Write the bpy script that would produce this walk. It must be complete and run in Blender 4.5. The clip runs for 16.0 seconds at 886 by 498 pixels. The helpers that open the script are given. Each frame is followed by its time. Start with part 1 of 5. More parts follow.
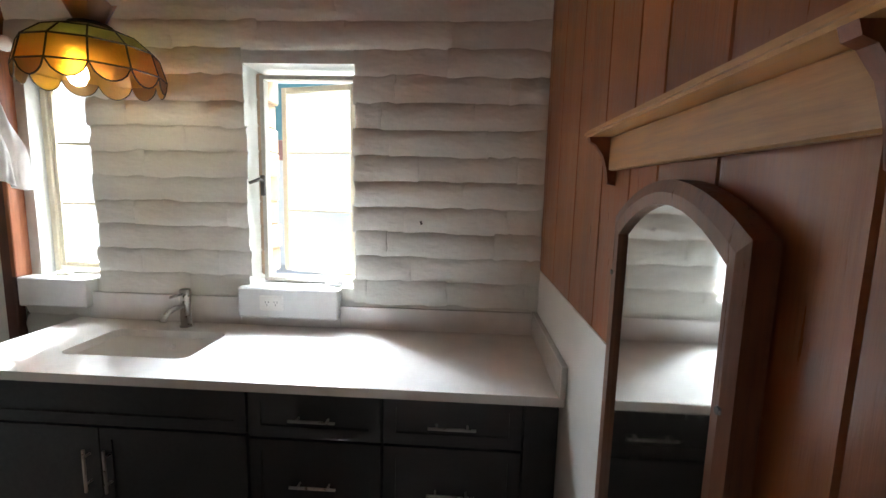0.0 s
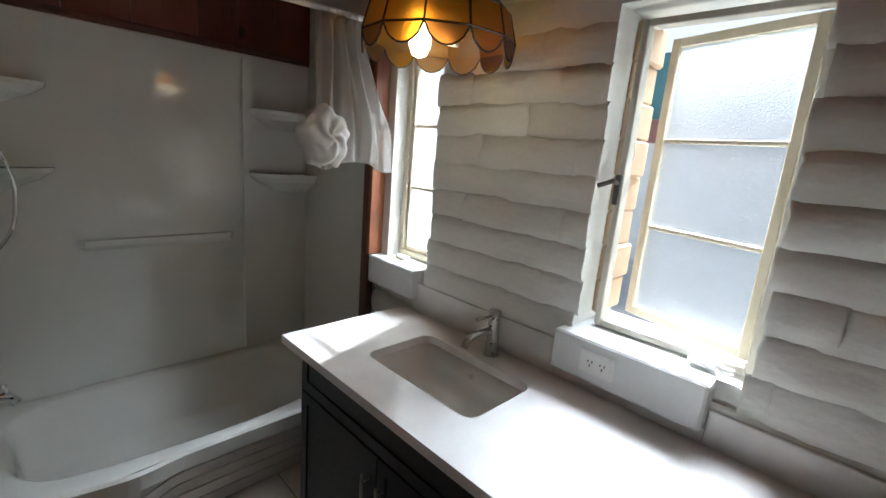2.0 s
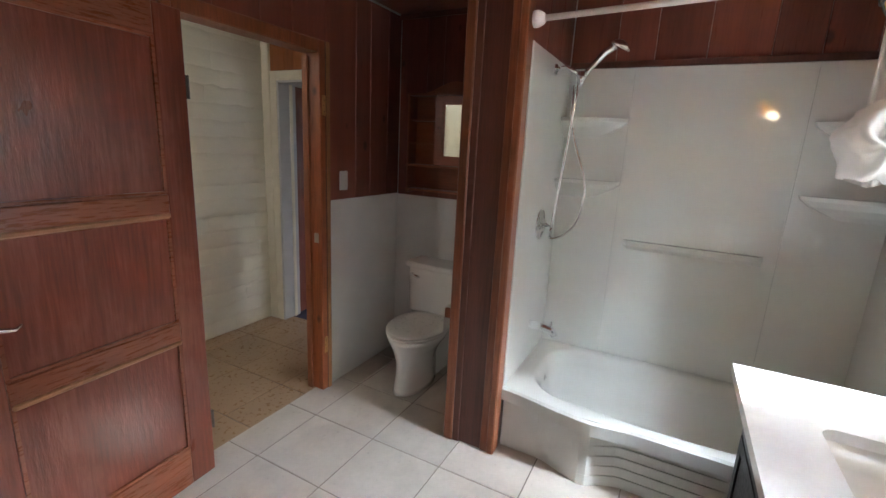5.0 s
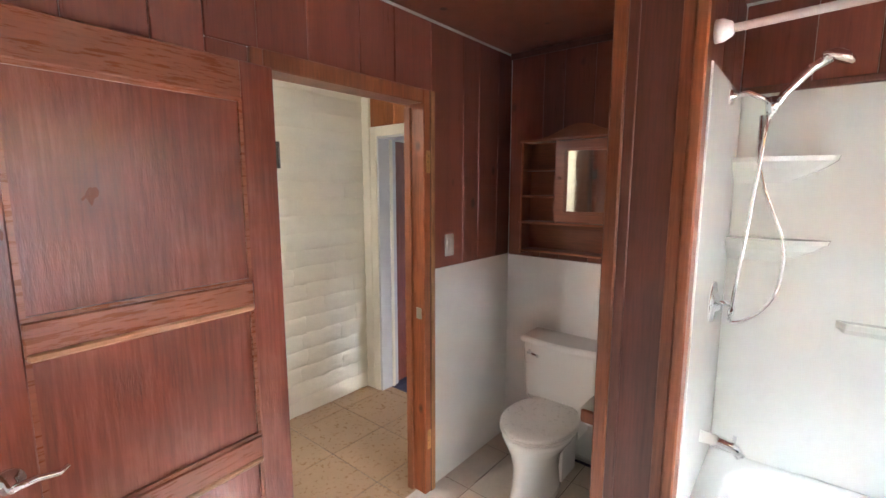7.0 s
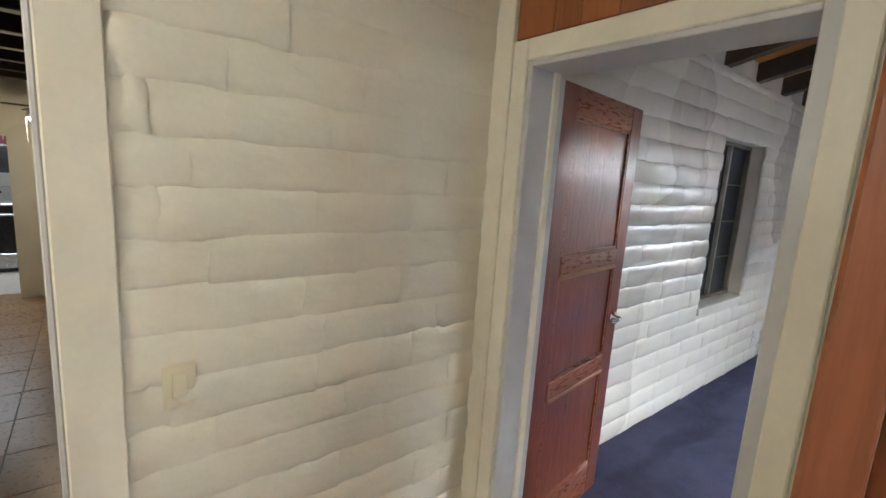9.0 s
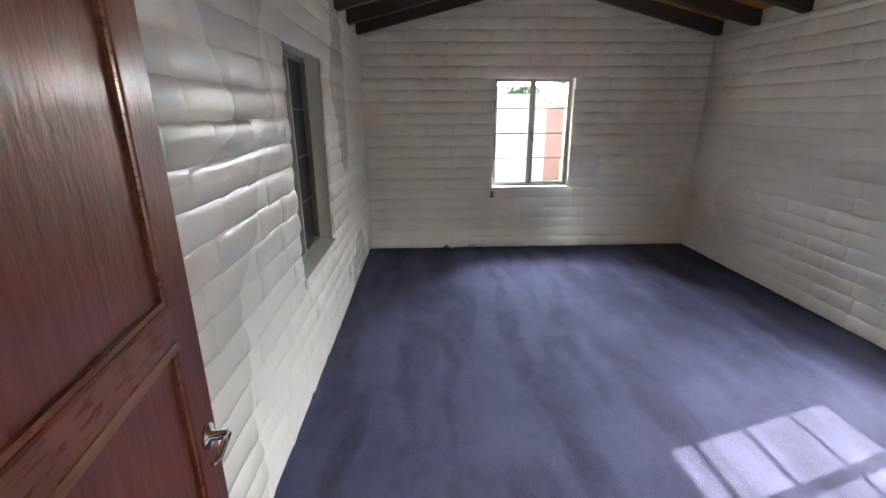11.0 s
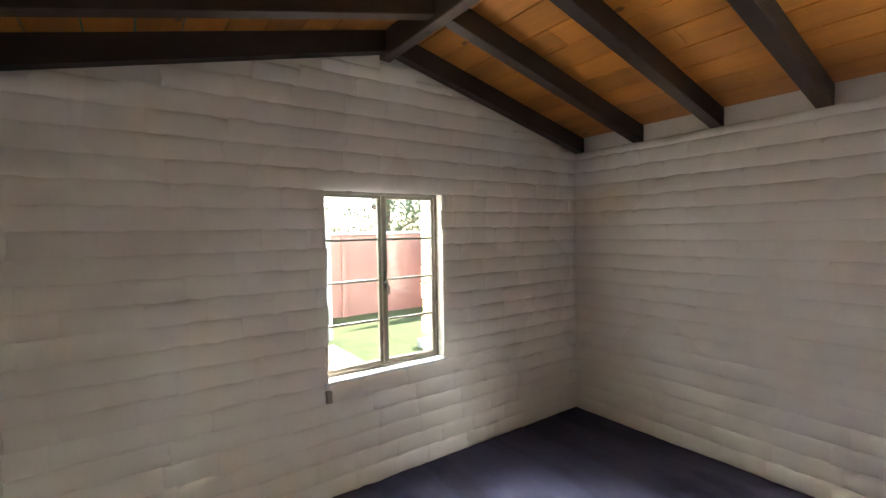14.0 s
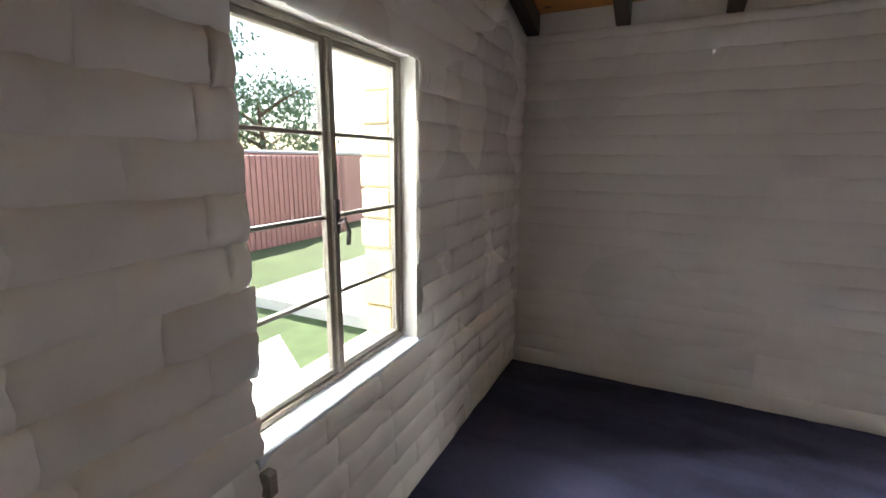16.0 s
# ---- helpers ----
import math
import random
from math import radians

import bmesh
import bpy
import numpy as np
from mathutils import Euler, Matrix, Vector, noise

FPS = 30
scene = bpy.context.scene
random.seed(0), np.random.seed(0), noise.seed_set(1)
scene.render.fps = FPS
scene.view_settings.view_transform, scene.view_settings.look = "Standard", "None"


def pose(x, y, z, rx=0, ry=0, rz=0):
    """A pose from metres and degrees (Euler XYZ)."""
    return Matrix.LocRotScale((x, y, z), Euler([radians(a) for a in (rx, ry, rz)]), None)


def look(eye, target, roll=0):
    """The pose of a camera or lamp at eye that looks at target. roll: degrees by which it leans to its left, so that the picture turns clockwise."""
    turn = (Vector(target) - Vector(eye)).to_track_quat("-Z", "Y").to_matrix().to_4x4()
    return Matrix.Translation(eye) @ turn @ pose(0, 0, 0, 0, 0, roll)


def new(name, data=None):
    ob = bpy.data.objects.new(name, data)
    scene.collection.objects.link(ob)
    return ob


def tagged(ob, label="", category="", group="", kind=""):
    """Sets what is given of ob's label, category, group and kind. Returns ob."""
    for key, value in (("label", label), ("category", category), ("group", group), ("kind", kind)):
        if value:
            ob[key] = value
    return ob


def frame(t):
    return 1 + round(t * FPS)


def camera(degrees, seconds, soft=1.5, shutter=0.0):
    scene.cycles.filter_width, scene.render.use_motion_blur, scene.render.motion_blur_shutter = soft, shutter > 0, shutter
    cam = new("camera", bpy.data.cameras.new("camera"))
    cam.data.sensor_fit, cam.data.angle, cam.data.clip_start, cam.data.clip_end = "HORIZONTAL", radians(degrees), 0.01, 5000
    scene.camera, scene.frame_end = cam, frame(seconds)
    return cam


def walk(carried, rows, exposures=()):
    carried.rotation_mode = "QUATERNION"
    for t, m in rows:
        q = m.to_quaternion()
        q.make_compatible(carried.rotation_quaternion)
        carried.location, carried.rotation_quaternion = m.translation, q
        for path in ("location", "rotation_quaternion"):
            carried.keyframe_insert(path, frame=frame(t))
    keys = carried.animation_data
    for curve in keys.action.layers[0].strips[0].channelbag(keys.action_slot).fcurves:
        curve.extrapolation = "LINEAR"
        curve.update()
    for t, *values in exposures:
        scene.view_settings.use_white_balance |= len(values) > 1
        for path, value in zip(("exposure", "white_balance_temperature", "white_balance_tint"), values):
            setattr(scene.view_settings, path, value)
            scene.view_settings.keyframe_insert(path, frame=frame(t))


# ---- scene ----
cam = camera(90.1, 16.0)
PATH = [
    (0, (0.143, 0.044, 1.581), (0.038, 2.023, 1.315), 1.4),
    (0.5, (0.127, 0.103, 1.593), (-0.362, 2.017, 1.281), -1.3),
    (1, (0.056, 0.29, 1.559), (-0.882, 2.032, 1.268), -0.6),
    (1.5, (-0.038, 0.505, 1.596), (-1.266, 2.043, 1.236), 1.1),
    (2, (-0.217, 0.739, 1.66), (-1.59, 2.127, 1.227), 4.8),
    (2.5, (-0.216, 1.118, 1.643), (-1.902, 2.11, 1.228), 3.4),
    (3, (-0.168, 1.312, 1.623), (-2.086, 1.68, 1.19), 3.2),
    (3.5, (-0.11, 1.278, 1.612), (-2.059, 1.214, 1.167), 2.9),
    (4, (-0.07, 1.24, 1.604), (-1.95, 0.771, 1.109), 2.4),
    (4.5, (-0.053, 1.212, 1.59), (-1.831, 0.481, 1.038), 2.9),
    (5, (-0.014, 1.205, 1.597), (-1.743, 0.305, 1.148), 2.9),
    (5.2, (0.035, 1.211, 1.62), (-1.67, 0.195, 1.381), 0.8),
    (7.5, (-0.688, 0.521, 1.696), (-2.078, -0.873, 1.347), 0.6),
    (8, (-1.086, 0.13, 1.725), (-2.259, -1.436, 1.311), 2.3),
    (8.5, (-1.299, -0.27, 1.711), (-2.357, -1.918, 1.305), 2.6),
    (9, (-1.522, -0.708, 1.657), (-2.754, -2.25, 1.33), 3.7),
    (9.5, (-1.79, -1.07, 1.654), (-3.225, -2.428, 1.34), 0.4),
    (10, (-2.081, -1.307, 1.644), (-3.949, -1.917, 1.274), -1.0),
    (10.2, (-2.184, -1.322, 1.668), (-4.102, -1.697, 1.243), -1.3),
    (12.3, (-3.814, -1.472, 1.759), (-5.702, -0.883, 1.458), 0.7),
    (12.5, (-3.991, -1.502, 1.778), (-5.826, -0.707, 1.729), -0.8),
    (13, (-4.385, -1.516, 1.864), (-5.97, -0.331, 2.156), -1.4),
    (13.5, (-4.841, -1.502, 1.861), (-6.442, -0.338, 2.15), -0.3),
    (14, (-5.404, -1.543, 1.785), (-7.039, -0.395, 1.709), -1.0),
    (14.5, (-5.908, -1.461, 1.714), (-7.519, -0.304, 1.456), -1.6),
    (15, (-6.394, -1.424, 1.687), (-7.974, -0.245, 1.348), -1.1),
    (15.5, (-6.873, -1.43, 1.669), (-8.193, 0.02, 1.276), 1.1),
    (16, (-7.258, -1.322, 1.653), (-8.115, 0.441, 1.254), 0.4),
]
SKY_BATH, SKY_BED, FILL_LIVING, HALL = 165, 68, 1, 2.8
EXPOSURES = ((0.0, 1.6, 6300, 10), (1.5, 1.1, 6200, 10), (2.5, 0.65, 6100, 10), (3.5, 1.5, 6000, 10), (5.2, 2.4, 6000, 12), (7.5, 3.75, 6000, 14), (8.5, 3.75, 6300, 12), (9.0, 3.3, 6100, 9), (10.0, 3.25, 6000, 10), (12.5, 3.3, 7300, 8), (13.0, 3.2, 7400, 9), (14.0, 3.4, 7200, 11), (16.0, 2.85, 6700, 12))
walk(cam, [(t, look(eye, target, roll)) for t, eye, target, roll in PATH], EXPOSURES)

SUN_DIR = Vector((0.30, -1.0, -0.84)).normalized()

# ---- world and large lights ----
world = bpy.data.worlds.new("world")
scene.world = world
world.use_nodes = True
wn = world.node_tree.nodes
sky = wn.new("ShaderNodeTexSky")
sky.sky_type = "NISHITA"
sky.sun_disc = False
sky.sun_elevation = math.asin(-SUN_DIR.z)
sky.sun_rotation = math.atan2(-SUN_DIR.x, -SUN_DIR.y)
world.node_tree.links.new(sky.outputs[0], wn["Background"].inputs[0])
wn["Background"].inputs[1].default_value = 0.06


def lamp(name, kind, m, energy, colour, size=1.0, size_y=1.0):
    d = bpy.data.lights.new(name, kind)
    d.energy, d.color = energy, colour
    if kind == "AREA":
        d.shape, d.size, d.size_y = "RECTANGLE", size, size_y
    elif kind == "SUN":
        d.angle = radians(0.6)
    else:
        d.shadow_soft_size = size
    ob = new(name, d)
    ob.matrix_world = m
    return ob


lamp("sun", "SUN", look((0, 0, 0), SUN_DIR), 3.0, (1.0, 0.95, 0.88))
# bath and bedroom sky light standing in the openings, above the line of sight
DAY = (0.86, 0.94, 1.0)
lamp("sky_bath_a", "AREA", look((-0.66, 3.5, 3.2), (-0.66, 1.2, 1.1)), SKY_BATH * 0.85, DAY, 0.9, 1.0)
lamp("sky_bath_b", "AREA", look((-1.85, 3.5, 3.2), (-1.85, 1.2, 1.1)), SKY_BATH * 0.9, DAY, 0.7, 1.0)
lamp("sky_bed_west", "AREA", look((-9.7, 0.0, 2.5), (-6.0, 0.0, 1.5)), SKY_BED * 0.85, DAY, 1.2, 0.9)
# two low lamps added below the sills, standing in for sunlight off the ground
lamp("patio_light_bed_west", "AREA", look((-9.3, 0.0, 0.3), (-6.0, 0.0, 2.9)), SKY_BED * 0.03, (0.96, 1.0, 0.96), 1.4, 0.5)
lamp("yard_light_bed_north", "AREA", look((-4.8, 2.75, 0.35), (-4.8, 0.2, 2.9)), SKY_BED * 0.03, (0.96, 1.0, 0.96), 1.4, 0.4)
lamp("sky_bed_north", "AREA", look((-4.8, 2.95, 2.65), (-4.8, 0.6, 1.3)), SKY_BED * 1.25, DAY, 1.2, 0.9)
# added indoor fill lamps for living room and kitchen, no window stands there
lamp("sky_living", "AREA", look((3.9, -5.0, 1.6), (0.0, -5.0, 1.2)), FILL_LIVING, DAY, 2.4, 1.6)
lamp("sky_kitchen", "AREA", look((-0.4, -8.6, 2.3), (-0.4, -8.6, 0)), 4, DAY, 0.8, 0.8)
# added fill that brightens the hall, it has no fixture
lamp("hall_bulb", "POINT", pose(-0.3, -1.4, 2.25), HALL, (1.0, 0.96, 0.88), 0.1)
lamp("pendant_bulb", "POINT", pose(-1.32, 1.755, 1.955), 0.5, (1.0, 0.8, 0.5), 0.03)
lamp("living_bulb", "POINT", pose(-1.22, -6.3, 1.83), 1.2, (1.0, 0.8, 0.5), 0.08)

# ---- materials ----


class Nodes:
    """A small builder round one material's node tree."""

    def __init__(self, name):
        self.mat = bpy.data.materials.new(name)
        self.mat.use_nodes = True
        self.tree = self.mat.node_tree
        self.bsdf = self.tree.nodes["Principled BSDF"]

    def add(self, kind, **inputs):
        n = self.tree.nodes.new(kind)
        for k, v in inputs.items():
            self.put(n, k.replace("_", " "), v)
        return n

    def put(self, n, key, v):
        sock = n.inputs[int(key[1:])] if key[0] == "i" and key[1:].isdigit() else n.inputs[key]
        if isinstance(v, bpy.types.NodeSocket):
            self.tree.links.new(v, sock)
        else:
            sock.default_value = v

    def coords(self, scale, shift=True):
        tc = self.add("ShaderNodeTexCoord")
        mp = self.add("ShaderNodeMapping", Scale=scale)
        self.tree.links.new(tc.outputs["Object"], mp.inputs["Vector"])
        if shift:
            info = self.add("ShaderNodeObjectInfo")
            mul = self.add("ShaderNodeMath", i0=info.outputs["Random"], i1=37.0)
            mul.operation = "MULTIPLY"
            self.tree.links.new(mul.outputs[0], mp.inputs["Location"])
        return mp.outputs[0]

    def noise(self, vec, scale, detail=4, rough=0.55):
        return self.add("ShaderNodeTexNoise", Vector=vec, Scale=scale, Detail=detail, Roughness=rough).outputs["Fac"]

    def ramp(self, fac, *stops):
        r = self.add("ShaderNodeValToRGB", Fac=fac)
        el = r.color_ramp.elements
        while len(el) < len(stops):
            el.new(0.5)
        for e, (p, c) in zip(el, stops):
            e.position, e.color = p, (*c, 1)
        return r.outputs[0]

    def mix(self, fac, a, b, mode="MIX"):
        m = self.add("ShaderNodeMixRGB", Fac=fac, Color1=a, Color2=b)
        m.blend_type = mode
        return m.outputs[0]

    def bump(self, height, strength, distance):
        return self.add("ShaderNodeBump", Height=height, Strength=strength, Distance=distance).outputs[0]


def tint(c, k):
    return tuple(min(1.0, v * k) for v in c)


def surface(name, colour, rough=0.5, metal=0.0, vary=0.12, scale=6.0, grain=60.0, bump=0.15, depth=0.002, coat=0.0, per_object=0.0, placed=False):
    n = Nodes(name)
    vec = n.add("ShaderNodeNewGeometry").outputs["Position"] if placed else n.coords((1, 1, 1))
    big, fine = n.noise(vec, scale, 1 if placed else 3), n.noise(vec, grain, 1 if placed else 5)
    col = n.ramp(big, (0.3, tint(colour, 1 - vary)), (0.7, tint(colour, 1 + vary)))
    col = n.mix(vary, col, n.ramp(fine, (0.35, tint(colour, 0.6)), (0.65, tint(colour, 1.2))))
    if per_object:
        info = n.add("ShaderNodeObjectInfo")
        col = n.mix(per_object, col, n.ramp(info.outputs["Random"], (0.0, tint(colour, 0.55)), (1.0, tint(colour, 1.35))))
    n.put(n.bsdf, "Base Color", col)
    n.put(n.bsdf, "Metallic", metal)
    r = n.ramp(fine, (0.3, (max(rough - 0.06, 0.02),) * 3), (0.7, (min(rough + 0.08, 1),) * 3))
    n.put(n.bsdf, "Roughness", r)
    n.put(n.bsdf, "Coat Weight", coat)
    if bump:
        n.put(n.bsdf, "Normal", n.bump(n.mix(0.4, fine, big), bump, depth))
    return n.mat


def wood(name, colour, axis="z", rough=0.4, dark=0.45, knots=True, per_object=0.5, island=False, coat=0.0, bump=0.2):
    n = Nodes(name)
    s = {"x": (0.06, 1, 1), "y": (1, 0.06, 1), "z": (1, 1, 0.06)}[axis]
    vec = n.coords(s)
    warp = n.noise(vec, 9, 3)
    grain = n.noise(vec, 110, 5, 0.65)
    col = n.ramp(warp, (0.36, tint(colour, dark + 0.1)), (0.5, colour), (0.64, tint(colour, 1.35)))
    col = n.mix(0.45, col, n.ramp(grain, (0.35, tint(colour, dark)), (0.6, tint(colour, 1.2))))
    if per_object:
        src = n.add("ShaderNodeNewGeometry").outputs["Random Per Island"] if island else n.add("ShaderNodeObjectInfo").outputs["Random"]
        col = n.mix(per_object, col, n.ramp(src, (0.0, tint(colour, 0.55)), (0.5, colour), (1.0, tint(colour, 1.35))))
    if knots:
        kv = n.coords({"x": (0.6, 1, 1), "y": (1, 0.6, 1), "z": (1, 1, 0.6)}[axis])
        vor = n.add("ShaderNodeTexVoronoi", Vector=kv, Scale=4.6)
        k = n.ramp(vor.outputs["Distance"], (0.06, (1, 1, 1)), (0.11, (0, 0, 0)))
        col = n.mix(k, col, n.mix(0.85, col, (*tint(colour, 0.15), 1)))
    n.put(n.bsdf, "Base Color", col)
    n.put(n.bsdf, "Roughness", n.ramp(grain, (0.3, (max(rough - 0.1, 0.05),) * 3), (0.7, (rough + 0.12,) * 3)))
    n.put(n.bsdf, "Coat Weight", coat)
    n.put(n.bsdf, "Coat Roughness", 0.2)
    n.put(n.bsdf, "Normal", n.bump(grain, bump, 0.003))
    return n.mat


def crazed_varnish(name, colour):
    """Old thick varnish on a door: crackled runs along the grain, worn pale where it has lifted, with gloss streaks put
    into the colour.
    """
    n = Nodes(name)
    vec = n.coords((1, 1, 0.22))
    long = n.coords((1, 1, 0.05))
    runs = n.noise(vec, 38, 4, 0.65)
    crack = n.noise(vec, 120, 3, 0.6)
    grain = n.noise(long, 90, 4, 0.6)
    patch = n.noise(n.coords((1, 1, 0.5)), 4.5, 4, 0.65)
    col = n.ramp(grain, (0.3, tint(colour, 0.55)), (0.5, colour), (0.72, tint(colour, 1.35)))
    col = n.mix(0.45, col, n.ramp(patch, (0.3, tint(colour, 0.6)), (0.55, colour), (0.75, (0.34, 0.12, 0.055))))
    # greyish streaks: worn grain together with painted-in gloss reflection
    worn = n.ramp(n.mix(0.5, grain, patch), (0.5, (0, 0, 0)), (0.68, (0.45, 0.45, 0.45)))
    col = n.mix(worn, col, (0.23, 0.105, 0.08, 1))
    n.put(n.bsdf, "Base Color", col)
    n.put(n.bsdf, "Roughness", n.ramp(patch, (0.3, (0.26,) * 3), (0.7, (0.42,) * 3)))
    n.put(n.bsdf, "Coat Weight", 0.7)
    n.put(n.bsdf, "Coat Roughness", 0.16)
    relief = n.bump(n.mix(0.25, runs, crack), 0.42, 0.008)
    n.put(n.bsdf, "Normal", relief)
    n.put(n.bsdf, "Coat Normal", relief)
    return n.mat


def cotton(name, colour):
    """Thin woven cloth that lets some light through."""
    n = Nodes(name)
    weave = n.noise(n.coords((1, 1, 1)), 220, 2)
    n.put(n.bsdf, "Base Color", (*colour, 1))
    n.put(n.bsdf, "Roughness", 0.9)
    b = n.bump(weave, 0.3, 0.002)
    n.put(n.bsdf, "Normal", b)
    thin = n.add("ShaderNodeBsdfTranslucent", Color=(*colour, 1), Normal=b)
    both = n.add("ShaderNodeMixShader", Fac=0.35)
    n.tree.links.new(n.bsdf.outputs[0], both.inputs[1])
    n.tree.links.new(thin.outputs[0], both.inputs[2])
    n.tree.links.new(both.outputs[0], n.tree.nodes["Material Output"].inputs["Surface"])
    return n.mat


def glass(name, colour=(1, 1, 1), rough=0.0, relief=0.0, scale=150.0):
    n = Nodes(name)
    n.put(n.bsdf, "Base Color", (*colour, 1))
    n.put(n.bsdf, "Transmission Weight", 1.0)
    n.put(n.bsdf, "Roughness", rough)
    n.put(n.bsdf, "IOR", 1.45)
    if relief:
        n.put(n.bsdf, "Normal", n.bump(n.noise(n.coords((1, 1, 1)), scale, 2), relief, 0.004))
    return n.mat


def glow(name, colour, strength):
    n = Nodes(name)
    n.put(n.bsdf, "Base Color", (*colour, 1))
    n.put(n.bsdf, "Emission Color", (*colour, 1))
    n.put(n.bsdf, "Emission Strength", strength)
    return n.mat


def masonry(name, colour, rough, lumps, pits, vary=0.05):
    """Thick paint over slumped blocks: smeared mortar ridges, soft lumps and fine grit, over several scales."""
    n = Nodes(name)
    pos = n.add("ShaderNodeNewGeometry").outputs["Position"]
    mp = n.add("ShaderNodeMapping", Vector=pos, Scale=(1, 1, 2.4)).outputs[0]
    smear = n.noise(mp, 5.0, 3, 0.55)
    lump = n.noise(pos, 17, 3, 0.5)
    fine = n.noise(pos, 75, 2, 0.5)
    col = n.ramp(smear, (0.3, tint(colour, 1 - vary)), (0.7, tint(colour, 1 + vary)))
    col = n.mix(0.25, col, n.ramp(fine, (0.3, tint(colour, 0.9)), (0.7, tint(colour, 1.06))))
    n.put(n.bsdf, "Base Color", col)
    n.put(n.bsdf, "Roughness", n.ramp(lump, (0.3, (rough - 0.07,) * 3), (0.7, (rough + 0.1,) * 3)))
    b1 = n.bump(n.mix(0.16, smear, lump), lumps, 0.014)
    b2 = n.add("ShaderNodeBump", Height=fine, Strength=pits, Distance=0.004, Normal=b1)
    n.put(n.bsdf, "Normal", b2.outputs[0])
    return n.mat


PAINT = surface("white_masonry_paint", (0.74, 0.70, 0.62), 0.30, vary=0.02, scale=4, grain=0.8, bump=0.0, placed=True)
PAINT_BATH = masonry("bath_masonry_paint", (0.76, 0.76, 0.71), 0.38, 0.9, 0.15, 0.05)
CREAM = masonry("cream_masonry_paint", (0.77, 0.715, 0.585), 0.36, 0.4, 0.06, 0.04)
CREAM_TRIM = surface("cream_trim_paint", (0.76, 0.70, 0.57), 0.4, vary=0.05, bump=0.1)
GREY_TRIM = surface("grey_jamb_paint", (0.55, 0.53, 0.52), 0.4, vary=0.05, bump=0.1)
WHITE_PANEL = surface("white_wall_panel", (0.80, 0.80, 0.77), 0.4, vary=0.03, bump=0.05)
PLASTER = surface("white_plaster", (0.72, 0.73, 0.72), 0.7, vary=0.05, bump=0.3)
ACRYLIC = surface("white_acrylic", (0.77, 0.78, 0.73), 0.05, vary=0.015, bump=0.012, grain=5, coat=0.2)
PORCELAIN = surface("porcelain", (0.80, 0.78, 0.74), 0.1, vary=0.01, bump=0.0, coat=0.4)
SEAT_PLASTIC = surface("toilet_seat_plastic", (0.72, 0.69, 0.64), 0.3, vary=0.02, bump=0.02)
QUARTZ = surface("white_quartz", (0.80, 0.79, 0.77), 0.16, vary=0.05, scale=9, grain=160, bump=0.0)
NAVY = surface("black_cabinet_paint", (0.008, 0.009, 0.013), 0.5, vary=0.1, bump=0.04)
CHROME = surface("chrome", (0.85, 0.85, 0.86), 0.08, 1.0, vary=0.02, bump=0.0)
NICKEL = surface("brushed_nickel", (0.46, 0.44, 0.41), 0.3, 1.0, vary=0.04, bump=0.05)
STEEL = surface("steel_window_paint", (0.50, 0.47, 0.40), 0.5, vary=0.15, grain=40, bump=0.25)
STEEL_DARK = surface("weathered_window_paint", (0.21, 0.18, 0.14), 0.55, vary=0.25, grain=30, bump=0.4)
SASH_CREAM = surface("cream_sash_paint", (0.72, 0.65, 0.50), 0.5, vary=0.1, bump=0.2)
LEVER = surface("dark_metal", (0.12, 0.11, 0.10), 0.4, 0.8, vary=0.2)
PLASTIC = surface("white_plastic", (0.82, 0.81, 0.78), 0.3, vary=0.02, bump=0.0)
IVORY = surface("ivory_plastic", (0.72, 0.64, 0.45), 0.35, vary=0.03, bump=0.0)
# near-black colour in place of the shade inside slots, holes and a recess
SLOT = surface("slot_shade", (0.02, 0.02, 0.02), 0.6, vary=0.1, bump=0.0)
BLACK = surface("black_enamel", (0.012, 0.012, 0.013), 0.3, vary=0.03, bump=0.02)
STAINLESS = surface("stainless", (0.55, 0.55, 0.56), 0.3, 0.9, vary=0.04, bump=0.02)
LEAD = surface("lead_came", (0.07, 0.065, 0.055), 0.5, 0.6, vary=0.2)
CLOTH = cotton("white_cotton", (0.82, 0.80, 0.77))
PAPER = surface("white_paper", (0.82, 0.80, 0.76), 0.95, vary=0.03, grain=150)


def carpet_pile(name, colour):
    """Cut pile with the strokes a vacuum cleaner leaves, laid over in long wedges, and scuffed patches."""
    n = Nodes(name)
    pos = n.add("ShaderNodeNewGeometry").outputs["Position"]
    wob = n.add("ShaderNodeTexNoise", Vector=pos, Scale=1.3, Detail=2).outputs["Color"]
    push = n.add("ShaderNodeVectorMath", i0=wob, i1=(0.35, 0.35, 0.0))
    push.operation = "MULTIPLY"
    sumv = n.add("ShaderNodeVectorMath", i0=pos, i1=push.outputs[0])
    warped = sumv.outputs[0]
    lanes = n.noise(n.add("ShaderNodeMapping", Vector=warped, Scale=(0.55, 3.6, 1)).outputs[0], 1.0, 1)
    scuff = n.noise(n.add("ShaderNodeMapping", Vector=warped, Scale=(1.6, 2.2, 1)).outputs[0], 1.6, 4, 0.7)
    tuft = n.noise(pos, 170, 3, 0.6)
    col = n.ramp(lanes, (0.42, tint(colour, 0.6)), (0.5, tint(colour, 0.95)), (0.55, tint(colour, 1.5)))
    col = n.mix(0.5, col, n.ramp(scuff, (0.38, tint(colour, 0.6)), (0.62, tint(colour, 1.5))))
    col = n.mix(0.35, col, n.ramp(tuft, (0.32, tint(colour, 0.35)), (0.68, tint(colour, 1.6))))
    n.put(n.bsdf, "Base Color", col)
    n.put(n.bsdf, "Roughness", 0.95)
    n.put(n.bsdf, "Specular IOR Level", 0.08)
